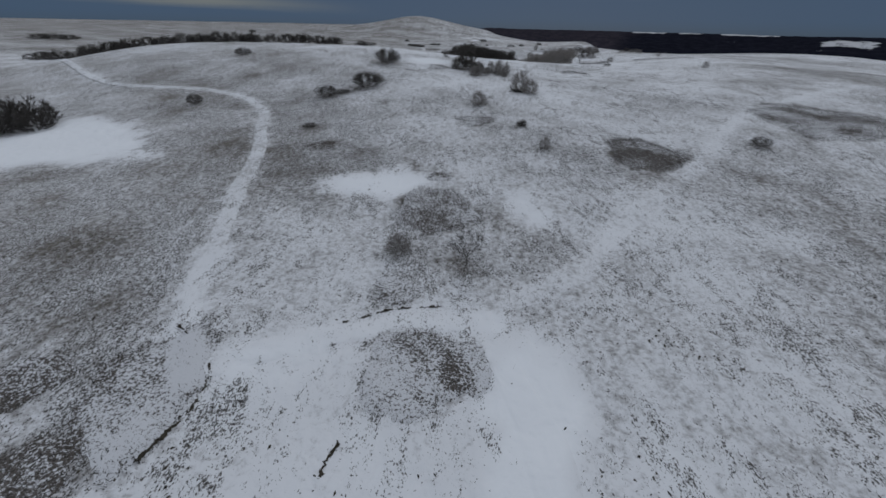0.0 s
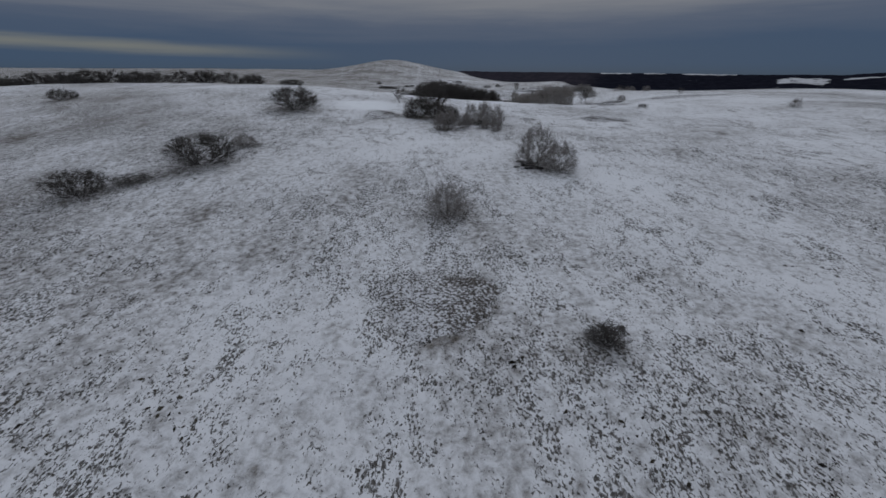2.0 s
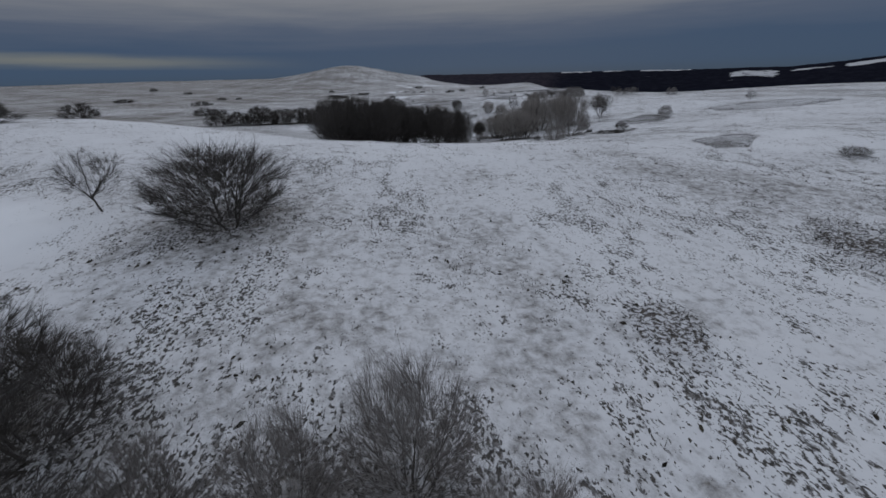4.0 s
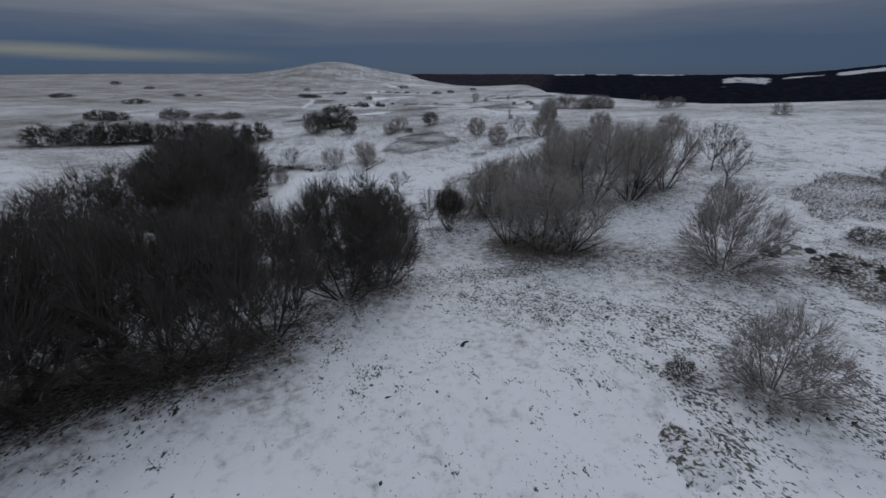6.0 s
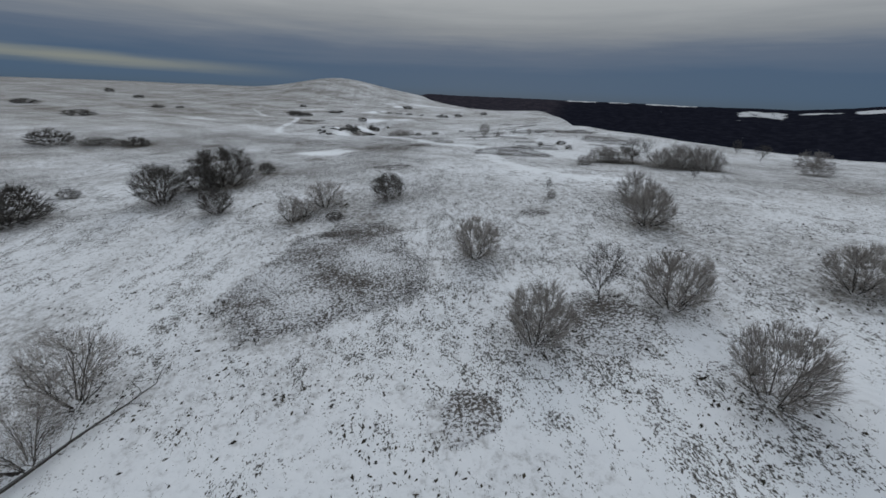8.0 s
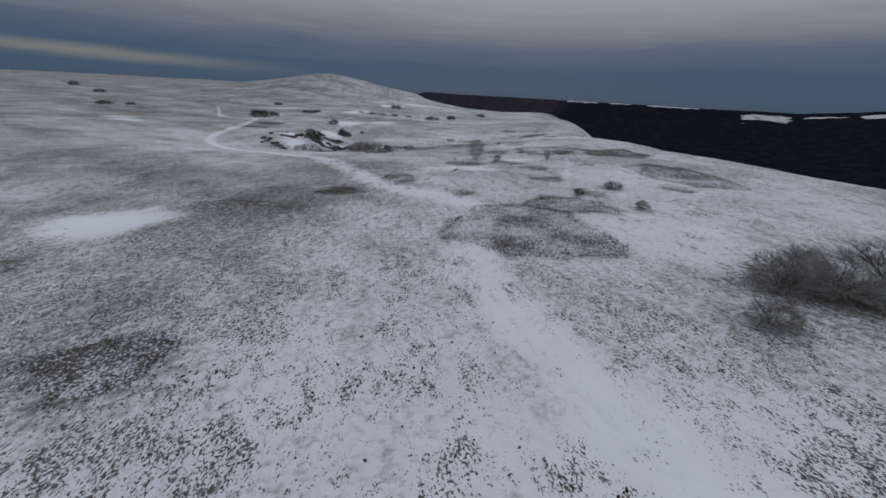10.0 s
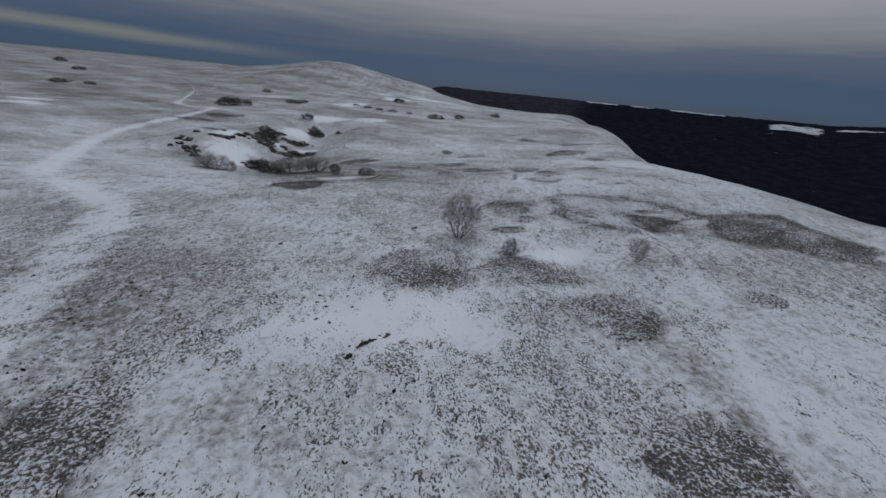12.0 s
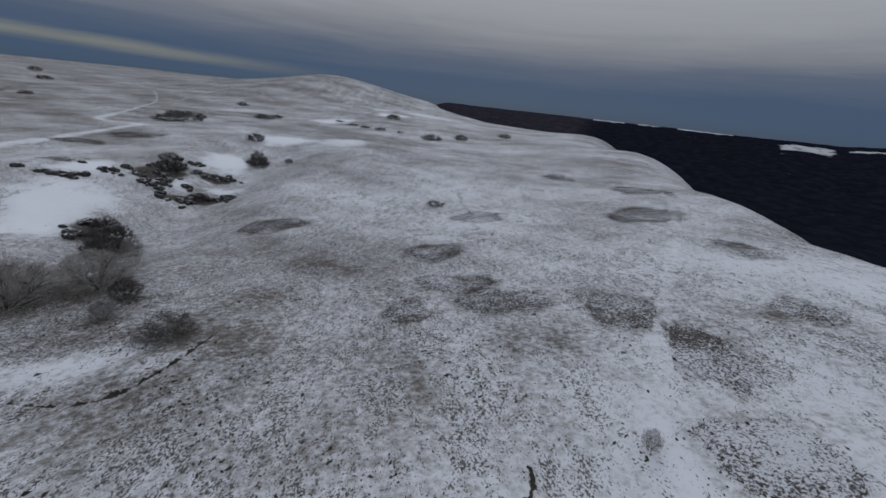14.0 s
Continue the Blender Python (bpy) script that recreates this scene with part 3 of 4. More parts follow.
DENSE_HOLLOW_EAST = [
    (10.9, 130, 3.4, 3.6), (8.1, 133.1, 3.6, 3.8), (11.5, 126.4, 3.2, 3.2), (5.2, 130, 4, 4.5), (3.5, 138, 4.2, 5),
]
FROSTED_FAR_EAST = [(51.4, 88.5, 1.3, 1.6), (66.9, 157, 1.6, 2.6), (72.7, 187.6, 1.8, 3.5)]
BARE_HOLLOW_WEST = [
    (15.2, 138.2, 2.6, 3), (16.6, 138.3, 1.6, 1.8), (13.5, 127.2, 2.8, 2.4), (14.4, 127.6, 3, 2.4), (15.4, 127, 2.6, 2), (12.6, 128.4, 3, 2.4),
]
COPSE_SINKHOLE = [
    (17, 283, 2.3, 4.2), (14.6, 284.5, 1.8, 3.2), (29.2, 278.2, 2.4, 4.4), (27.4, 280.4, 2.1, 4.0), (31.8, 281.2, 2.3, 4.2), (30, 283.4, 2.0, 3.6),
]
ROUND_SLOPE = [
    (32.3, 160.8, 2.5, 2.4), (42.6, 170.8, 2.6, 2.8), (38.3, 161.8, 2.5, 2.6), (37.8, 156.5, 2.5, 2.5), (45.7, 161.1, 2.1, 2.6), (31.5, 168.9, 2.5, 2.5),
]
COPSE_SLOPE = [
    (12.7, 159.4, 2.7, 2.9), (16.2, 160.8, 2.9, 3.2), (16.6, 158.2, 2.4, 2.6), (19.5, 178.5, 2, 2.2), (20.3, 179.3, 1.4, 2.09), (21.4, 181.7, 2.3, 3.41),
]
AREAS = {
    "ROUND": [(ROUND_SLOPE, "on a speckled slope")],
    "COPSE": [(COPSE_EAST, "in a snowy copse"), (COPSE_SLOPE, "on a speckled slope"), (COPSE_SINKHOLE, "at a sinkhole's rim")],
    "DENSE": [(DENSE_MOOR, "on the open moor"), (DENSE_RIDGE, "on the snowy ridge"), (DENSE_COPSE, "at the rim of a copse"), (DENSE_HOLLOW, "in a snow-filled hollow"), (DENSE_SLOPE, "on a snowy slope"), (DENSE_CREST, "on the crest"), (DENSE_EDGE, "beside a rocky sinkhole"), (DENSE_FAR_HEDGE, "in a hedge-like row"), (DENSE_HOLLOW_EAST, "in a copse")],
    "FROSTED": [(FROSTED_MOOR, "on the open moor"), (FROSTED_RIDGE, "on the snowy ridge"), (FROSTED_COPSE, "at the rim of a copse"), (FROSTED_HOLLOW, "in a snow-filled hollow"), (FROSTED_SLOPE, "on a speckled slope"), (FROSTED_CREST, "on the crest"), (FROSTED_EDGE, "near the plateau's edge"), (FROSTED_FAR_EAST, "on open grassland")],
    "BARE": [(BARE_MOOR, "on the open moor"), (BARE_RIDGE, "on the snowy ridge"), (BARE_HOLLOW, "beside a snow-filled hollow"), (BARE_SLOPE, "on a speckled slope"), (BARE_CREST, "on the crest"), (BARE_EDGE, "near the plateau's edge"), (BARE_HOLLOW_WEST, "at a snow drift")],
    "LOW": [(LOW_MOOR, "on the open moor"), (LOW_RIDGE, "on the snowy ridge"), (LOW_COPSE, "near a copse"), (LOW_SLOPE, "on a slope"), (LOW_CREST, "on the crest"), (LOW_EDGE, "near a rocky sinkhole")],
}
BARE_PATCHES = [(MID_PATCHES + MID_PATCHES_FAR + MID_PATCHES_END, 0.16), (DARK_PATCHES, 0.25), (RING_PATCHES, 0.12), (ROCK_BEDS, 0.45), ([(6, 156, 3, 6, 15), (2, 163, 8, 3, 0), (8, 161.5, 4, 2, 0)], 0.10)]
LITTER = [rows for areas in AREAS.values() for rows, where in areas]


def inside(x, y, cx, cy, rx, ry, turn):
    """How far from the middle of an oval with an uneven rim: 1 on its rim."""
    c, s = math.cos(radians(turn)), math.sin(radians(turn))
    u, v = ((x - cx) * c + (y - cy) * s) / rx, ((y - cy) * c - (x - cx) * s) / ry
    r = np.hypot(u, v)
    a = np.arctan2(v, u)
    return r * (1 + 0.10 * np.sin(3 * a + cx) + 0.07 * np.sin(5 * a + cy) + 0.04 * np.sin(9 * a - cx))


PATH_LINES = [(curve_through(line, 0.8), half, clean) for line, half, clean in PATHS]


def path_distance(x, y, line):
    """Least distance to a line, worked out near it alone."""
    out = np.full(x.shape, 99.0)
    close = (x > line[:, 0].min() - 4) & (x < line[:, 0].max() + 4) & (y > line[:, 1].min() - 4) & (y < line[:, 1].max() + 4)
    if close.any():
        px, py, best = x[close], y[close], np.full(int(close.sum()), 99.0)
        for a, b in line:
            best = np.minimum(best, np.hypot(px - a, py - b))
        out[close] = best
    return out


def snow_cover(x, y):
    """How much snow lies: under 0.2 bare, over 0.9 a closed white sheet."""
    c = 0.475 + 0.08 * wave(x, y, 16, 1.5) + 0.08 * wave(x, y, 5.5, 2.5)
    c = c + 0.055 * smooth(52, 72, y) * smooth(168, 140, y) + 0.06 * smooth(90, 105, y) * smooth(168, 140, y) + 0.04 * smooth(140, 158, y) * smooth(205, 185, y) - 0.05 * smooth(-8, -22, x) * smooth(190, 60, y) - 0.06 * smooth(-20, -60, x)  - 0.03 * smooth(250, 420, y) - 0.04 * smooth(280, 370, y) - 0.10 * smooth(35, 75, x) * smooth(215, 170, y) - (0.03 + 0.06 * smooth(180, 210, y) * smooth(275, 235, y)) * smooth(3, 14, np.interp(y, [0, 110, 170, 260, 310], [0, 18, 31, 50, 55]) - x)
    c = c - bump(x, y, 41, 288, 11, 15, 0.07) - bump(x, y, -21, 34, 7, 12, 0.075) - bump(x, y, -8, 76, 5, 4, 0.06)
    c = c + 0.05 * wave(x, y, 1.7, 6.0)
    for cx, cy, rx, ry, turn, strength in DRIFTS:
        c = c + 0.55 * strength * smooth(1.35, 0.35, inside(x, y, cx, cy, rx, ry, turn) + 0.24 * wave(x, y, 0.22 * (rx + ry), cx) + 0.16 * wave(x, y, 0.07 * (rx + ry), cy))
    for patches, strength in BARE_PATCHES:
        for cx, cy, rx, ry, turn in patches:
            r = inside(x, y, cx, cy, rx, ry, turn)
            c = c - strength * smooth(1.07, 0.93, r)
    for rows in LITTER:
        for sx, sy, h, wide in rows:
            if abs(sx - 25) < 50 and sy < 300:
                near = (np.abs(x - sx) < 1.6 * wide) & (np.abs(y - sy) < 1.6 * wide)
                if near.any():
                    c[near] -= 0.20 * np.exp(-(((x[near] - sx) ** 2 + (y[near] - sy) ** 2) / (0.55 * wide) ** 2))
    for line, half, clean in PATH_LINES:
        line = line[line[:, 1] < 400]
        if not len(line):
            continue
        d = path_distance(x, y, line) + 0.18 * wave(x, y, 0.8, 9.0)
        c = c + clean * (1 - 0.2 * smooth(226, 214, y) * smooth(180, 190, y)) * smooth(half * 1.15, half * 0.9, d)
    return c


def dryness(x, y):
    """Where the grass under the snow is pale and long."""
    beds = sum(smooth(1.2, 0.8, inside(x, y, *bed)) for bed in ROCK_BEDS)
    return np.clip(-2 * beds + 0.85 * smooth(-8, -45, x) + 0.8 * smooth(230, 360, y) + 0.35 * smooth(25, 60, x) + bump(x, y, -21, 34, 7, 12, 0.4) + 0.25 * wave(x, y, 22, 2.0), 0, 1)


def spread(start, fine_from, fine_to, end, gap, growth):
    """Grid lines: even between fine_from and fine_to, ever wider towards start and end."""
    lines = list(np.arange(fine_from, fine_to + gap, gap))
    for stop, sign in ((start, -1), (end, 1)):
        at, stride, more = (lines[0] if sign < 0 else lines[-1]), gap, []
        while (at - stop) * sign < 0:
            stride *= growth
            at += sign * stride
            more.append(at)
        lines = more[::-1] + lines if sign < 0 else lines + more
    return np.array(lines)


def sheet(name, xs, ys, zs, mat, **values):
    """A grid mesh; values are numbers kept on its points."""
    rows, cols = xs.shape
    mesh = bpy.data.meshes.new(name)
    at = np.arange(rows * cols).reshape(rows, cols)
    quads = np.stack([at[:-1, :-1], at[:-1, 1:], at[1:, 1:], at[1:, :-1]], -1).reshape(-1, 4)
    mesh.vertices.add(rows * cols)
    mesh.vertices.foreach_set("co", np.stack([xs, ys, zs], -1).astype(np.float32).ravel())
    mesh.loops.add(quads.size)
    mesh.loops.foreach_set("vertex_index", quads.astype(np.int32).ravel())
    mesh.polygons.add(len(quads))
    mesh.polygons.foreach_set("loop_start", np.arange(0, quads.size, 4, dtype=np.int32))
    mesh.polygons.foreach_set("use_smooth", np.ones(len(quads), bool))
    for key, value in values.items():
        layer = mesh.attributes.new(key, "FLOAT", "POINT")
        layer.data.foreach_set("value", np.clip(value, -1, 2).astype(np.float32).ravel())
    mesh.update(calc_edges=True)
    mesh.materials.append(mat)
    return new(name, mesh)


lines_x, lines_y = spread(-4700, -36, 94, 4700, 0.95, 1.036), spread(-400, -4, 400, 4800, 0.95, 1.036)
gx, gy = np.meshgrid(lines_x, lines_y)
gz = ground_z(gx, gy)
beyond = gx - edge_x(gy) - 6 * wave(gx, gy, 28, 4.0)
far_off = np.hypot(gx - 30, gy - 150)
woods = smooth(25, 70, beyond)
gz = gz - 30 * smooth(60, 300, beyond) * smooth(900, 1150, far_off)
tagged(sheet("ground", gx, gy, gz, GROUND, cover=snow_cover(gx, gy), wood=woods, dry=dryness(gx, gy)), "snow-dusted grassland plateau breaking off to a dark wooded valley", "ground", kind="structure")


# the far ridge across the valley, with its clearings
bearing, reach = np.meshgrid(np.linspace(-14, 100, 460), np.linspace(900, 2900, 80))
rx, ry = 30 + reach * np.sin(np.radians(bearing)), 150 + reach * np.cos(np.radians(bearing))
rz = land(rx, ry) + 2.2 * wave(rx, ry, 21, 1.0) * smooth(2100, 2400, reach) - 70 * smooth(120, 40, rx - edge_x(ry)) - 12 * smooth(900, 800, reach)


def span(a, b):
    """One between two bearings, with soft ends."""
    return smooth(a - 0.5, a + 0.3, bearing) * smooth(b + 0.5, b - 0.3, bearing)


crest = smooth(2410, 2480, reach)
slope = smooth(2020, 2080, reach + 60 * wave(rx, ry, 60, 2.0)) * smooth(2340, 2280, reach)
clearing = np.maximum.reduce([crest * span(22.6, 26.2), 0.8 * crest * span(27.5, 30), crest * span(31.8, 37.2), 0.85 * slope * span(41.2, 45.4), 0.7 * smooth(2100, 2130, reach) * smooth(2200, 2170, reach) * span(44.4, 46), smooth(2230, 2250, reach) * smooth(2300, 2280, reach) * span(46.6, 49.8), smooth(2150, 2180, reach) * smooth(2320, 2290, reach) * span(50.5, 56)])
# bearings below about 22 take the paler, haze-tinted woods colour
tagged(sheet("ridge", rx, ry, rz, RIDGE, clearing=clearing, brown=smooth(24, 20, bearing + 1.5 * wave(rx, ry, 200, 1.0)) + 0 * rx), "far wooded ridge with snowy clearings across the valley", "ridge", kind="structure")


# ---- paths of trodden snow ----
def path_strip(line, half, clean, label):
    ahead = np.gradient(line, axis=0)
    ahead /= np.hypot(*ahead.T)[:, None]
    across = np.linspace(-1, 1, 13)
    broad = half * (1 - 0.5 * smooth(300, 460, line[:, 1:])) * (1.15 + 0.22 * wave(line[:, :1], line[:, 1:], 1.3, 2.0))
    xs = line[:, :1] + ahead[:, 1:] * across * broad
    ys = line[:, 1:] - ahead[:, :1] * across * broad
    ruts = 0.05 * np.exp(-((np.abs(across) - 0.55) / 0.16) ** 2)
    zs = ground_z(xs, ys) + 0.035 * (1 - across ** 2) - 0.02 - ruts * (half > 0.9)
    zs[:, 0] -= 0.05
    zs[:, -1] -= 0.05
    zs += 0.12 * smooth(390, 450, ys) + 0.12 * smooth(-36, -60, xs)
    return tagged(sheet("path", xs, ys, zs + 0.015, GROUND, cover=np.maximum(snow_cover(xs, ys), 0.33 + 0.12 * wave(xs, ys, 1.1, 3.0) + clean * (1 - 0.6 * smooth(400, 520, ys) - 0.2 * smooth(226, 214, ys) * smooth(180, 190, ys)) * smooth(0.98, 0.78, np.abs(across) + xs * 0)) - (half > 0.9) * (0.10 + 0.08 * wave(xs, ys, 1.4, 5.0)) * np.exp(-((np.abs(across) - 0.5) / 0.14) ** 2), wood=xs * 0, dry=dryness(xs, ys)), label, "path", kind="structure")


for (line, half, clean), label in zip(PATH_LINES, (
        "rutted vehicle track of packed white snow winding over grassland", "narrow trodden path of white snow through pale grass", "broad trodden path of smooth bluish snow",
        "faint trodden path of thin snow along the plateau", "short trodden link of snow between two paths",
        "faint snowy path climbing towards a far hill", "thin band of snow along a terrace of the hill")):
    path_strip(curve_through(line, 0.5), half, clean, label)


# ---- shrubs ----
class Soup:
    """Gathers tapered three-sided twigs, spikes and clods, and makes one mesh of them."""

    def __init__(self):
        self.verts, self.faces = [], []

    def limb(self, points, radii):
        start = len(self.verts)
        count = len(points)
        for i, (p, r) in enumerate(zip(points, radii)):
            way = (points[min(i + 1, count - 1)] - points[max(i - 1, 0)])
            a = way.orthogonal().normalized()
            b = way.normalized().cross(a)
            for k in range(3):
                turn = k * 2.0944
                self.verts.append(p + (a * math.cos(turn) + b * math.sin(turn)) * r)
        for i in range(count - 1):
            for k in range(3):
                c, d = start + 3 * i + k, start + 3 * i + (k + 1) % 3
                self.faces.append((c, d, d + 3, c + 3))

    def splinter(self, foot, tip, r, rng):
        start = len(self.verts)
        side = (tip - foot).cross(any_way(rng)).normalized() * r
        self.verts += [foot + side, foot - side, tip]
        self.faces.append((start, start + 1, start + 2))

    def mesh(self, name, mat):
        mesh = bpy.data.meshes.new(name)
        mesh.from_pydata([tuple(v) for v in self.verts], [], self.faces)
        mesh.materials.append(mat)
        return mesh


def part(name, mesh, parent, label=""):
    ob = new(name, mesh)
    ob.parent = parent
    return tagged(ob, label)


def bent(rng, p, way, length, steps, lift, wild):
    """A crooked line of points."""
    out, way = [p.copy()], way.normalized()
    for _ in range(steps):
        way = (way + Vector((rng.uniform(-wild, wild), rng.uniform(-wild, wild), rng.uniform(-wild, wild) + lift))).normalized()
        p = p + way * (length / steps)
        out.append(p.copy())
    return out


def along(points, t):
    f = t * (len(points) - 1)
    i = min(int(f), len(points) - 2)
    return points[i].lerp(points[i + 1], f - i), (points[i + 1] - points[i]).normalized()


def any_way(rng):
    return Vector((rng.gauss(0, 1), rng.gauss(0, 1), rng.gauss(0, 1))).normalized()


def crown_of(name, rng, bark, haze, stems, fan, base, middle, branches, shoots, wisps, thick, fine, start=0.2, trunk=0.0, stray=0.36):
    """A leafless shrub or small tree one metre high and wide: stems fanning out from the foot to an uneven dome, each with branches, shoots on these, and brushes of fine twigs.
    base and middle: the height of the crown's underside and of its widest part; trunk: how much of the height is one single stem."""
    bole_wood, wood, fuzz = Soup(), Soup(), Soup()
    rnd = rng.uniform
    turn_a, turn_b, heart = rnd(0, 6), rnd(0, 6), Vector((rnd(-0.04, 0.04), rnd(-0.04, 0.04), max(0.08, base * 0.6)))

    def reach(v):
        """One on the dome."""
        dz, a = v.z - middle, math.atan2(v.y, v.x)
        flat = (v.x * v.x + v.y * v.y) / 0.2916 + (dz / (1.03 - middle if dz > 0 else middle - base + 0.02)) ** 2
        return math.sqrt(flat) / (1 + 0.08 * math.sin(3 * a + turn_a) + 0.07 * math.sin(5 * a + turn_b + 5 * v.z) + 0.05 * math.sin(11 * a + 9 * v.z))

    def room(p, way, most):
        """How far a twig may grow from p before it leaves the dome."""
        far = most
        while far > 0.02 and reach(p + way * far) > 1.0:
            far *= 0.82
        return far

    foot = Vector((0, 0, -0.04))
    if trunk:
        bole = bent(rng, foot, Vector((rnd(-0.2, 0.2), rnd(-0.2, 0.2), 1)), trunk + 0.04, 5, 0.05, 0.12)
        bole_wood.limb(bole, [thick * (2.0 - 0.16 * i) for i in range(6)])
    limbs = []
    for s in range(stems):
        turn = (s + rnd(-0.35, 0.35)) * 2.39996
        out = fan * math.sqrt((s + 0.5) / stems) * rnd(0.85, 1.12)
        way = Vector((math.cos(turn) * math.sin(out), math.sin(turn) * math.sin(out), math.cos(out)))
        root_at = along(bole, rnd(0.55, 1.0))[0] if trunk else foot + Vector((math.cos(turn), math.sin(turn), 0)) * 0.10 * rnd(0.1, 1)
        stem = bent(rng, root_at, way, max(0.25, room(root_at, way, 1.2)) * rnd(0.8, 0.97), 6, 0.035, 0.13)
        wood.limb(stem, [thick * rnd(0.85, 1.15) * (1 - 0.8 * i / 6) for i in range(7)])
        limbs.append(stem)
        for k in range(branches):
            t = start + (0.92 - start) * (k + rnd(0, 1)) / branches
            p, d = along(stem, t)
            way = (d * 0.8 + (p - heart).normalized() * 0.35 + any_way(rng) * 0.55).normalized()
            branch = bent(rng, p, way, room(p, way, 0.5) * rnd(0.7, 1.0), 4, 0.05, 0.16)
            wood.limb(branch, [thick * (0.5 - 0.09 * i) * (1.1 - 0.5 * t) for i in range(5)])
            limbs.append(branch)
    # shoots reach from the nearest limb to places spread evenly over the dome, and carry brushes of twigs
    holds = [along(limb, k / 7)[0] for limb in limbs for k in range(1, 8)]
    table = np.array([tuple(h) for h in holds])
    for _ in range(shoots):
        end = Vector((rnd(-0.58, 0.58), rnd(-0.58, 0.58), rnd(base, 1.03)))
        depth = reach(end)
        while not 0.3 < depth < 0.87:
            end = Vector((rnd(-0.58, 0.58), rnd(-0.58, 0.58), rnd(base, 1.03)))
            depth = reach(end)
        gap = np.linalg.norm(table - np.array(end), axis=1) + 0.5 * np.maximum(0, table[:, 2] - end.z + 0.03)
        p = holds[int(gap.argmin())]
        bow = p.lerp(end, 0.5) + Vector((rnd(-0.02, 0.02), rnd(-0.02, 0.02), 0.02))
        wood.splinter(p, bow.lerp(end, 0.2), thick * 0.17, rng)
        wood.splinter(bow, end, thick * 0.11, rng)
        run = (end - p).normalized()
        for _ in range(wisps):
            q = p.lerp(end, rnd(0.35, 1.0))
            wisp = (run * 0.3 + (q - heart).normalized() * 0.7 + any_way(rng) * stray + Vector((0, 0, 0.1))).normalized()
            if wisp.z < -0.1:
                wisp.z *= 0.3
            tip = q + wisp * max(0.03, room(q, wisp, rnd(0.08, 0.24)) * rnd(0.85, 1.55))
            fuzz.splinter(q, tip, fine * rnd(0.7, 1.2), rng)
    root = new(name)
    if trunk:
        part("trunk", bole_wood.mesh("trunk", bark), root, "slender dark trunk")
    part("branchwork", wood.mesh("branchwork", bark), root)
    part("crown", fuzz.mesh("crown", haze), root, "haze of fine bare twigs")
    return root


rng = random.Random(11)
# the first three of a kind have their finest twigs, the last two, for far-off places, fewer and stouter ones
DENSE = [crown_of("thicket_shrub", rng, BARK_DARK, TWIGS_DARK, 9, 1.08, 0.0, 0.46, 6, 560, 12, 0.0110, 0.0017) for _ in range(3)] + [crown_of("thicket_shrub", rng, BARK_DARK, TWIGS_DARK, 9, 1.15, -0.06, 0.26, 4, 280, 9, 0.011, 0.0054, 0.12) for _ in range(2)]
COPSE = [crown_of("copse_shrub", rng, BARK_DARK, TWIGS_BROWN, 9, 1.0, 0.06, 0.56, 6, 500, 9, 0.0130, 0.0013) for _ in range(4)]
ROUND = [crown_of("round_shrub", rng, BARK_DARK, TWIGS_BROWN, 9, 1.1, -0.02, 0.44, 5, 480, 13, 0.0115, 0.0020) for _ in range(2)]
FROSTED = [crown_of("frosted_shrub", rng, BARK_GREY, TWIGS_FROSTED, 13, 1.2, -0.06, 0.24, 5, 520, 12, 0.0085, 0.0016, 0.12) for _ in range(3)] + [crown_of("frosted_shrub", rng, BARK_GREY, TWIGS_FROSTED, 10, 1.2, -0.06, 0.24, 4, 260, 9, 0.010, 0.0034, 0.12) for _ in range(2)]
BARE = [crown_of("bare_young_tree", rng, BARK_DARK, TWIGS_DARK, 6, 1.15, 0.22, 0.62, 4, 170, 9, 0.0100, 0.0017, 0.25, 0.32) for _ in range(3)] + [crown_of("bare_young_tree", rng, BARK_GREY, TWIGS_FROSTED, 18, 0.72, 0.02, 0.62, 3, 420, 9, 0.0060, 0.0016, 0.25, 0.0, 0.45)]
LOW = [crown_of("low_bush", rng, BARK_DARK, TWIGS_DARK, 13, 1.25, 0.0, 0.34, 3, 320, 11, 0.0100, 0.0026, 0.15, 0.0, 0.5) for _ in range(3)]
LABELS = {"ROUND": "rounded brown-grey leafless shrub with fine twigs", "DENSE": "dense dark leafless thicket shrub", "COPSE": "brown-grey leafless shrub with crooked stems", "FROSTED": "grey leafless shrub with frosted twigs",
          "BARE": "small bare tree with crooked limbs", "LOW": "low dark cushion-shaped bush"}
GROUPS = {"ROUND": "rounded shrubs", "DENSE": "thicket shrubs", "COPSE": "copse shrubs", "FROSTED": "frosted shrubs", "BARE": "bare young trees", "LOW": "low bushes"}
SORTS = {"ROUND": (ROUND, "shrub"), "DENSE": (DENSE, "shrub"), "COPSE": (COPSE, "shrub"), "FROSTED": (FROSTED, "shrub"), "BARE": (BARE, "tree"), "LOW": (LOW, "bush")}

def strip_x(y):
    """Middle of the strip of land that is seen closely."""
    return np.interp(y, [0, 110, 170, 260, 310], [0, 18, 31, 50, 55])


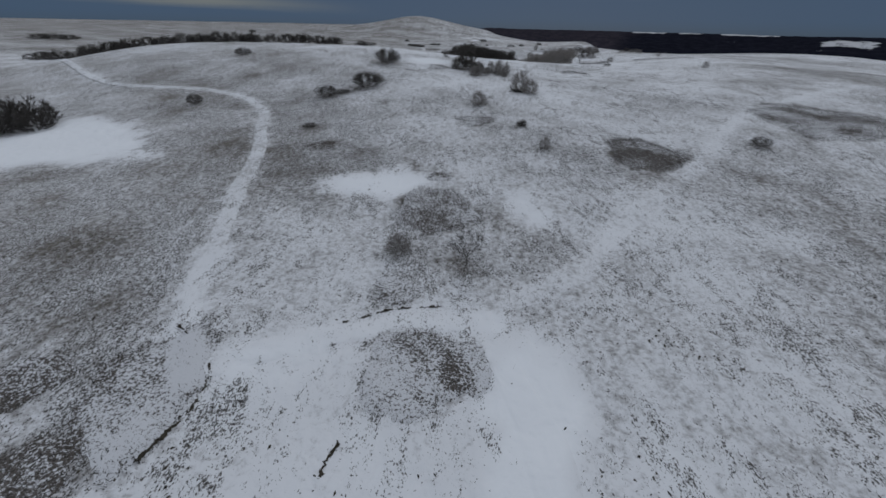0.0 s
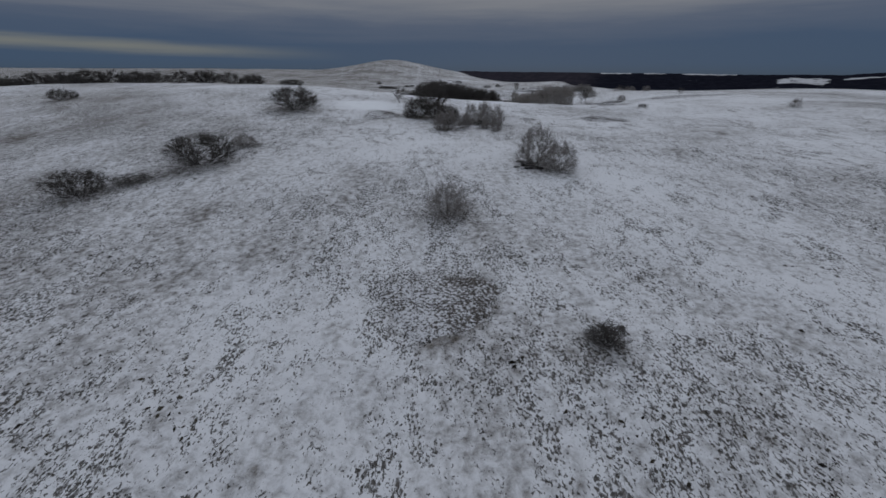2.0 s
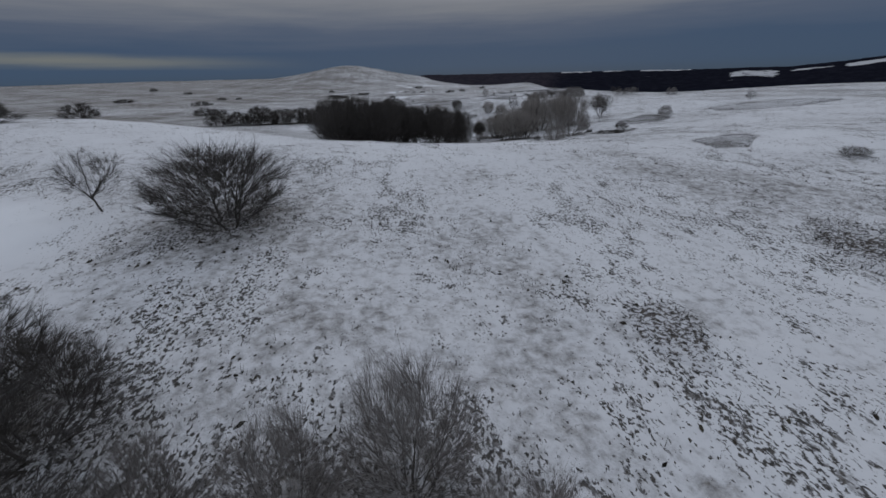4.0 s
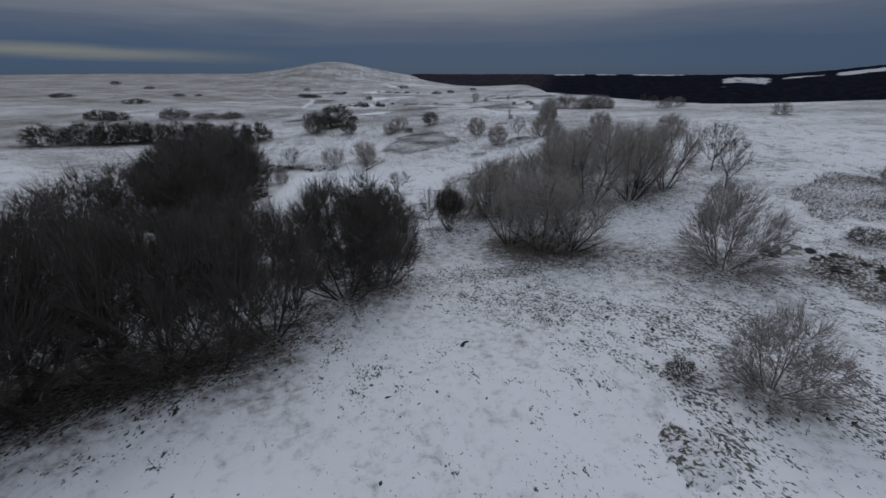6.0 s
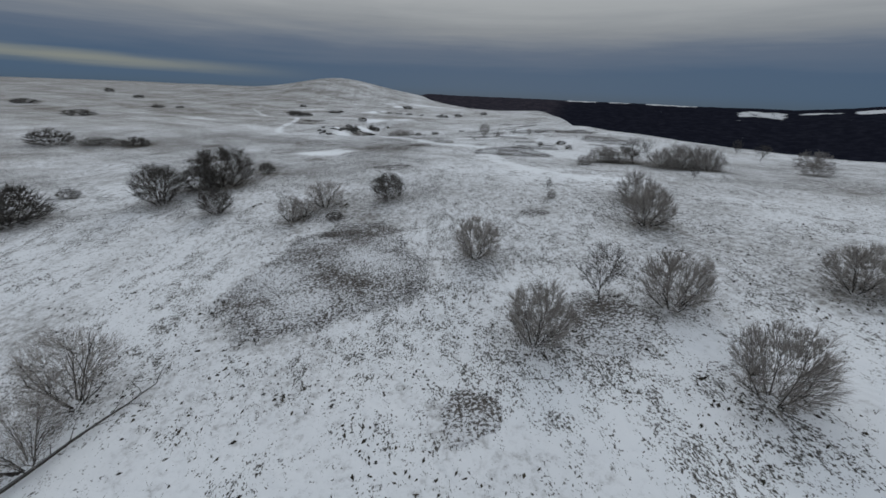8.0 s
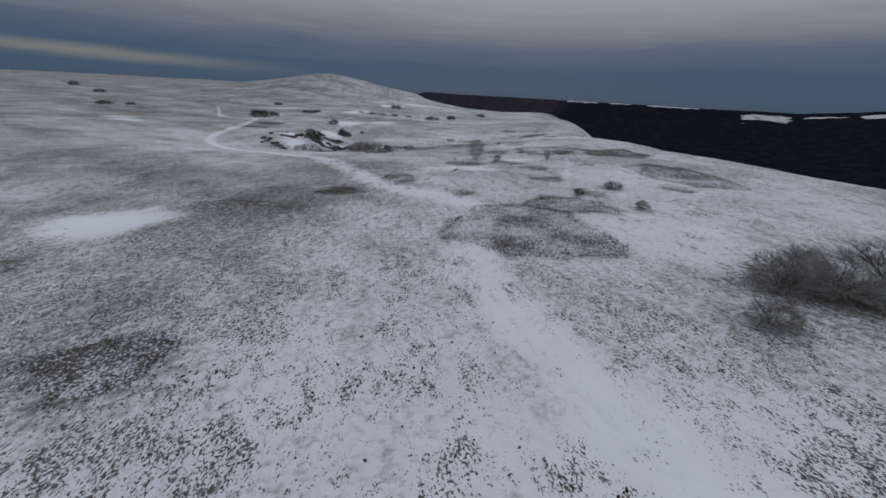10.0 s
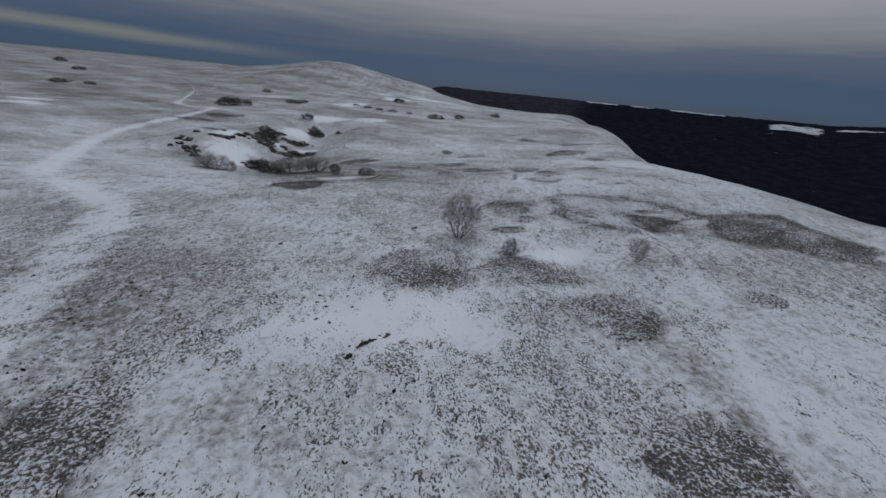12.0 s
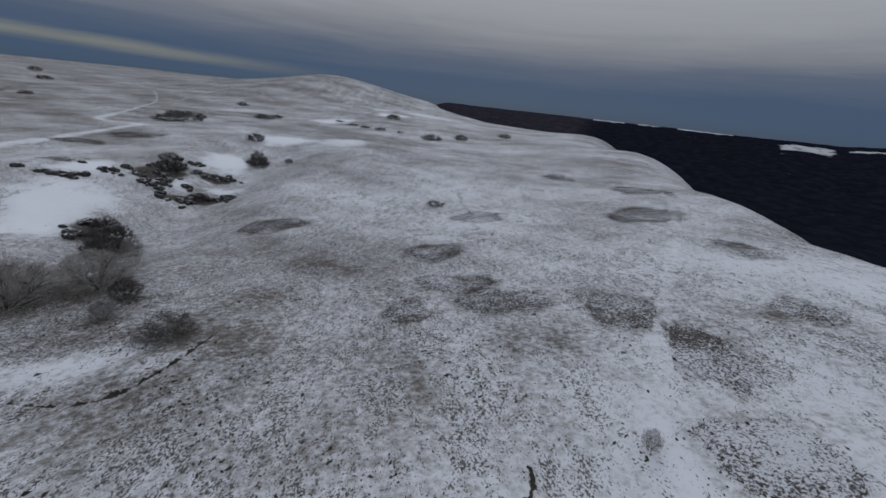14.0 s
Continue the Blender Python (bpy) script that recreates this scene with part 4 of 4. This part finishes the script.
# breadth and height of each sort beside the listed ones
BUILD = {"ROUND": (1.05, 1.0), "FROSTED": (0.86, 0.93), "DENSE": (1.06, 1.0), "COPSE": (0.95, 0.98), "BARE": (1.0, 1.0), "LOW": (1.0, 1.0)}
first, count = {}, 0
for sort, areas in AREAS.items():
    models, category = SORTS[sort]
    for rows, where in areas:
        for x, y, h, wide in rows:
            near = abs(x - strip_x(y)) < 30 and y < 300
            if sort == "BARE":
                model = 3 if rows is BARE_EDGE else count % 3
            elif sort in ("LOW", "COPSE", "ROUND"):
                model = count % len(models)
            else:
                model = count % 3 if near else 3 + count % 2
            count += 1
            turn = pose(x, y, float(ground_z(x, y)) - 0.02, 0, 0, rng.uniform(0, 360)) @ Matrix.Diagonal((wide * BUILD[sort][0], wide * BUILD[sort][0], h * BUILD[sort][1], 1))
            if (sort, model) in first:
                made = copy_thing(models[model], turn)
                made.matrix_basis = turn
            else:
                made = models[model]
                made.matrix_basis = turn
                first[sort, model] = made
            tagged(made, LABELS[sort] + " " + where, category, GROUPS[sort])


# a small tree with a close round crown, and a long fallen branch
round_tree = crown_of("round_crowned_tree", rng, BARK_DARK, TWIGS_DARK, 7, 1.2, 0.34, 0.66, 5, 520, 15, 0.0105, 0.0022, 0.2, 0.42)
round_tree.matrix_basis = pose(22.0, 133.8, float(ground_z(22.0, 133.8)) - 0.02, 0, 0, 40) @ Matrix.Diagonal((1.7, 1.7, 2.6, 1))
tagged(round_tree, "small leafless tree with a close round dark crown beside a copse", "tree")


def fallen_branch(rng, start, end):
    wood = Soup()
    a, b = (Vector((x, y, float(ground_z(x, y)) + 0.12)) for x, y in (start, end))
    main = [a.lerp(b, k / 9) + Vector((rng.uniform(-0.08, 0.08), rng.uniform(-0.08, 0.08), rng.uniform(-0.02, 0.08))) for k in range(10)]
    wood.limb(main, [0.075 * (1 - 0.75 * k / 9) for k in range(10)])
    for k in range(2, 10):
        side = Vector((rng.uniform(-1, 1), rng.uniform(-1, 1), rng.uniform(0.1, 0.6))).normalized()
        limb = bent(rng, main[k], (b - a).normalized() * 0.7 + side, rng.uniform(0.4, 0.9), 3, 0.0, 0.25)
        wood.limb(limb, [0.022, 0.016, 0.010, 0.004])
    tagged(new("fallen_branch", wood.mesh("fallen_branch", BARK_DARK)), "long dark fallen branch lying on snow under a shrub", "branch")


fallen_branch(rng, (16.4, 156.9), (18.5, 161.3))


# ---- boulders of the sinkholes ----
def boulder(rng):
    bm = bmesh.new()
    bmesh.ops.create_icosphere(bm, subdivisions=2, radius=0.5)
    shift = Vector((rng.random() * 9, rng.random() * 9, rng.random() * 9))
    for v in bm.verts:
        k = 1 + 0.75 * noise.noise(v.co * 2.3 + shift) + 0.35 * noise.noise(v.co * 6 + shift)
        v.co = Vector((v.co.x * k, v.co.y * k, v.co.z * k * 0.68))
    mesh = bpy.data.meshes.new("boulder")
    bm.to_mesh(mesh)
    bm.free()
    mesh.materials.append(ROCK)
    return mesh


ROCKS = [(3.5, 301), (5.5, 299), (8, 296.5), (1, 306), (7.5, 318.5), (13, 322.5), (12, 333), (9.6, 321.5), (11, 324), (9.2, 327), (10.8, 330), (12.4, 319.5), (14, 330.2), (16.2, 330.8), (18, 331.2), (15.6, 317.6), (17.8, 319), (20, 320.6), (22, 322), (15.3, 301), (15.6, 303.6), (5.4, 312.6), (6.6, 312.9), (17.6, 346), (17, 350), (37, 508), (38, 516), (36, 525)]
LEDGE = [(35.4, 124.1), (35.2, 122.2), (35.1, 120.5), (35.2, 118.7)]
SLOPE_STONES = [(6.7, 148.6), (6.2, 151), (5.6, 153.7), (4.5, 157.5), (6.5, 147.1), (5.3, 162.4), (7.3, 161.6), (9.8, 160.4), (7, 149.6), (4.6, 163.6), (6.8, 161.9), (9.9, 161.3), (11, 160.1), (9.8, 61.8), (9.9, 61.3), (10.3, 61.1)]
BOULDERS = [boulder(rng) for _ in range(3)]
for spots, size, count, label in ((ROCKS, 0.95, 8, "dark limestone boulder capped with snow in a sinkhole"), (LEDGE, 0.55, 5, "dark weathered stone of a low outcrop in snow"), (SLOPE_STONES, 0.42, 5, "small dark stone showing through snow beside a shrub")):
    for cx, cy in spots:
        for _ in range(count):
            s = size * rng.uniform(0.45, 1.35)
            x, y = cx + rng.gauss(0, size * 1.1), cy + rng.gauss(0, size * 0.8)
            stone = new("boulder", rng.choice(BOULDERS))
            stone.matrix_basis = pose(x, y, float(ground_z(x, y)) + 0.10 * s, rng.uniform(-12, 12), rng.uniform(-12, 12), rng.uniform(0, 360)) @ Matrix.Diagonal((s * rng.uniform(0.8, 1.6), s, s * rng.uniform(0.6, 1.1), 1))
            tagged(stone, label, "boulder", "boulders")


# ---- loose turf, prostrate juniper and grass: real geometry, joined by stretch ----
def many(name, verts, faces_each, count, mat, label, category, kind="stuff"):
    """count alike small pieces in one mesh: verts has the shape (count, points, 3), faces_each the triangles of one piece."""
    points = verts.shape[1]
    faces = (np.array(faces_each)[None] + np.arange(count)[:, None, None] * points).reshape(-1, 3)
    mesh = bpy.data.meshes.new(name)
    mesh.vertices.add(count * points)
    mesh.vertices.foreach_set("co", verts.astype(np.float32).ravel())
    mesh.loops.add(faces.size)
    mesh.loops.foreach_set("vertex_index", faces.astype(np.int32).ravel())
    mesh.polygons.add(len(faces))
    mesh.polygons.foreach_set("loop_start", np.arange(0, faces.size, 3, dtype=np.int32))
    mesh.update(calc_edges=True)
    mesh.materials.append(mat)
    return tagged(new(name, mesh), label, category, kind=kind)


CLOD = np.array([(1, 0, 0), (0.1, 1, 0), (-1, 0.1, 0), (-0.1, -1, 0), (0.15, 0.1, 1)])
CLOD_FACES = [(0, 1, 4), (1, 2, 4), (2, 3, 4), (3, 0, 4)]
BLADE_FACES = [(0, 1, 3), (1, 2, 3), (2, 0, 3)]
chance = np.random.default_rng(5)


def clods(x, y, long, wide, high):
    n = len(x)
    turn = chance.normal(1.2, 0.7, n)
    c, s = np.cos(turn), np.sin(turn)
    p = CLOD[None] * (1 + chance.uniform(-0.35, 0.35, (n, 5, 3)))
    a, b = p[..., 0] * long[:, None], p[..., 1] * wide[:, None]
    out = np.empty((n, 5, 3))
    out[..., 0], out[..., 1] = x[:, None] + a * c[:, None] - b * s[:, None], y[:, None] + a * s[:, None] + b * c[:, None]
    out[..., 2] = ground_z(x, y)[:, None] + p[..., 2] * high[:, None] - 0.012
    return out


def blades(x, y, high, lean, r):
    n = len(x)
    turn = chance.uniform(0, math.tau, n)
    out = np.empty((n, 4, 3))
    z = ground_z(x, y)
    for k in range(3):
        out[:, k, 0], out[:, k, 1], out[:, k, 2] = x + r * np.cos(turn + k * 2.094), y + r * np.sin(turn + k * 2.094), z - 0.02
    a = chance.uniform(0, math.tau, n)
    out[:, 3, 0], out[:, 3, 1], out[:, 3, 2] = x + np.cos(a) * lean, y + np.sin(a) * lean, z + high
    return out


STRETCHES = [(2, 60), (60, 110), (110, 160), (160, 215), (215, 260), (260, 310)]
for y0, y1 in STRETCHES:
    n = int((y1 - y0) * 2900)
    y = chance.uniform(y0, y1, n)
    x = strip_x(y) + chance.normal(0, 15, n)
    bare = 0.06 + 0.2 * smooth(128, 138, y) * smooth(185, 165, y) - 0.8 * (snow_cover(x, y) - 0.475) + 0.26 * wave(x, y, 0.7, 8.0) + 0.32 * wave(x, y, 2.1, 4.0)
    keep = chance.random(n) < np.clip(bare * 0.75, 0.008, 0.5)
    x, y = x[keep], y[keep]
    n = len(x)
    size = np.minimum(chance.lognormal(-3.36, 0.45, n), 0.085) * (1 + 0.2 * smooth(126, 138, y) * smooth(182, 165, y) + 0.22 * smooth(222, 238, y))
    many("turf_tussocks", clods(x, y, size * 1.25, size * 0.6, size * chance.uniform(0.3, 0.9, n)), CLOD_FACES, n, TURF, "dark tussocks of dead turf poking through thin snow", "tussocks")
    take = chance.random(n) < 0.18
    bx, by = np.repeat(x[take], 2) + chance.normal(0, 0.06, 2 * take.sum()), np.repeat(y[take], 2) + chance.normal(0, 0.06, 2 * take.sum())
    m = len(bx)
    many("grass_blades", blades(bx, by, chance.uniform(0.05, 0.22, m), chance.uniform(0.0, 0.12, m), 0.008), BLADE_FACES, m, TURF, "thin dead grass blades standing out of snow", "grass")


def juniper(cx, cy, rx, ry, turn, density, ring, label):
    """A prostrate round mat: a low cushion of its own, and close sprigs on it, thicker at the rim."""
    c, s = math.cos(radians(turn)), math.sin(radians(turn))
    radial, around = np.meshgrid(np.linspace(0, 1, 9), np.linspace(0, math.tau, 33))
    u, v = radial * np.cos(around), radial * np.sin(around)
    xs, ys = cx + u * rx * c - v * ry * s, cy + u * rx * s + v * ry * c
    rim = 1 / (1 + 0.10 * np.sin(3 * around + cx) + 0.07 * np.sin(5 * around + cy) + 0.04 * np.sin(9 * around - cx))
    xs, ys = cx + (xs - cx) * rim, cy + (ys - cy) * rim
    lift = (0.05 + 0.03 * wave(xs, ys, 0.5, cy)) * smooth(1.0, 0.75, radial) - 0.03 * smooth(0.9, 1.0, radial)
    lie = snow_cover(xs, ys) + 0.12 * wave(xs, ys, 1.3, cx)
    if ring:
        lie = lie + 0.11 * smooth(0.9, 0.55, radial + 0.15 * wave(xs, ys, 1.0, cy))
    mat = sheet("juniper_mat", xs, ys, ground_z(xs, ys) + lift, JUNIPER, cover=lie)
    tagged(mat, label, "ground shrub", "juniper mats")
    n = int(min(9000, math.pi * rx * ry * density * 1.35))
    u, v = chance.uniform(-1.15, 1.15, n), chance.uniform(-1.15, 1.15, n)
    x, y = cx + u * rx * c - v * ry * s, cy + u * rx * s + v * ry * c
    r = inside(x, y, cx, cy, rx, ry, turn)
    odds = smooth(1.04, 0.97, r) * (0.4 + 0.6 * smooth(0.7, 0.95, r) if ring else 0.7 + 0.3 * smooth(0.5, 0.95, r))
    odds = odds * np.clip(0.9 + 0.4 * wave(x, y, 0.9, cx), 0.1, 1)
    keep = chance.random(n) < odds
    x, y = x[keep], y[keep]
    m = len(x)
    size = min(1.0, max(0.6, rx / 3))
    many("sprig_cover", blades(x, y, chance.uniform(0.06, 0.22, m) * size, chance.uniform(0.02, 0.16, m), chance.uniform(0.012, 0.032, m)), BLADE_FACES, m, MAT_GREEN, "", "").parent = mat


for rows, density, ring, label in ((DARK_PATCHES, 75, False, "round dark mat of prostrate juniper ringed by snow"), (MID_PATCHES + MID_PATCHES_FAR + MID_PATCHES_END, 60, False, "patchy mat of low juniper and heather dusted with snow"), (RING_PATCHES, 70, True, "ring-shaped juniper mat with a snowy middle")):
    for cx, cy, rx, ry, turn in rows:
        juniper(cx, cy, rx, ry, turn, density * (1 if abs(cx - float(strip_x(cy))) < 22 else 0.5), ring, label)

# broken edges of turf: dark lines in the snow
BANKS = [
    [(-11.4, 13.8), (-9.7, 12.5), (-8.9, 11.4), (-8.7, 9.9), (-9, 8.9), (-9.4, 7.8)], [(-3.3, 8.7), (-3.6, 8), (-3.6, 7.5)], [(-4.4, 14.3), (-3.1, 14.9), (-2.2, 15.3), (0, 15.7)],
    [(37.2, 269.5), (39.1, 269.3), (40.4, 269.7), (41, 270.9), (41.4, 272.4), (41.6, 274.6)], [(53.6, 265.8), (53.6, 265.3), (53.3, 264.7)], [(43.1, 231.7), (43.5, 232.5), (44.4, 233.3)],
    [(21.9, 179.6), (22.8, 179.9)], [(22.7, 181.1), (23.4, 182.1)], [(15.3, 182.8), (15.7, 183.6), (16, 184.4)], [(35.2, 226), (36, 224.8), (36.6, 224.1)], [(45, 246.7), (45.4, 247.1), (46, 247.5)],
]
def turf_lump(name, line, half, high, label, group):
    """A jagged ridge of turf along a line, as one piece."""
    p = curve_through(line, 0.07)
    ahead = np.gradient(p, axis=0)
    ahead /= np.hypot(*ahead.T)[:, None] + 1e-6
    across = np.linspace(-1, 1, 7)
    shape = p.shape[0], 7
    side = across * half * chance.uniform(0.5, 1.3, shape) + chance.normal(0, half * 0.25, (shape[0], 1))
    xs, ys = p[:, :1] + ahead[:, 1:] * side, p[:, 1:] - ahead[:, :1] * side
    broken = np.clip(0.55 + 0.8 * wave(p[:, :1], p[:, 1:], 0.22, 3.0), 0, 1)
    zs = ground_z(xs, ys) + (1 - np.abs(across)) * high * broken * chance.uniform(0.2, 1.4, shape) - 0.035
    ob = sheet(name, xs, ys, zs, TURF)
    ob.data.polygons.foreach_set("use_smooth", np.zeros(len(ob.data.polygons), bool))
    tagged(ob, label, name.replace("_", " "), group)


for line in BANKS:
    turf_lump("turf_bank", line, 0.10, 0.17, "broken dark edge of turf in the snow", "turf banks")
CLUMPS = [(14.5, 115.3), (14.7, 116.1), (15.1, 114.3), (14.9, 113), (18.1, 113.8), (18.5, 113.4), (22.8, 113.6), (26, 112.4), (12.2, 113.1), (13.6, 112.6), (11.7, 113.9), (18.3, 116.5), (20.3, 120.4)]
for cx, cy in CLUMPS:
    a = chance.uniform(0.8, 1.8)
    turf_lump("turf_clump", [(cx - 0.18 * math.cos(a), cy - 0.18 * math.sin(a)), (cx, cy), (cx + 0.18 * math.cos(a), cy + 0.18 * math.sin(a))], 0.08, 0.12, "small black clump of turf on clean snow", "turf clumps")
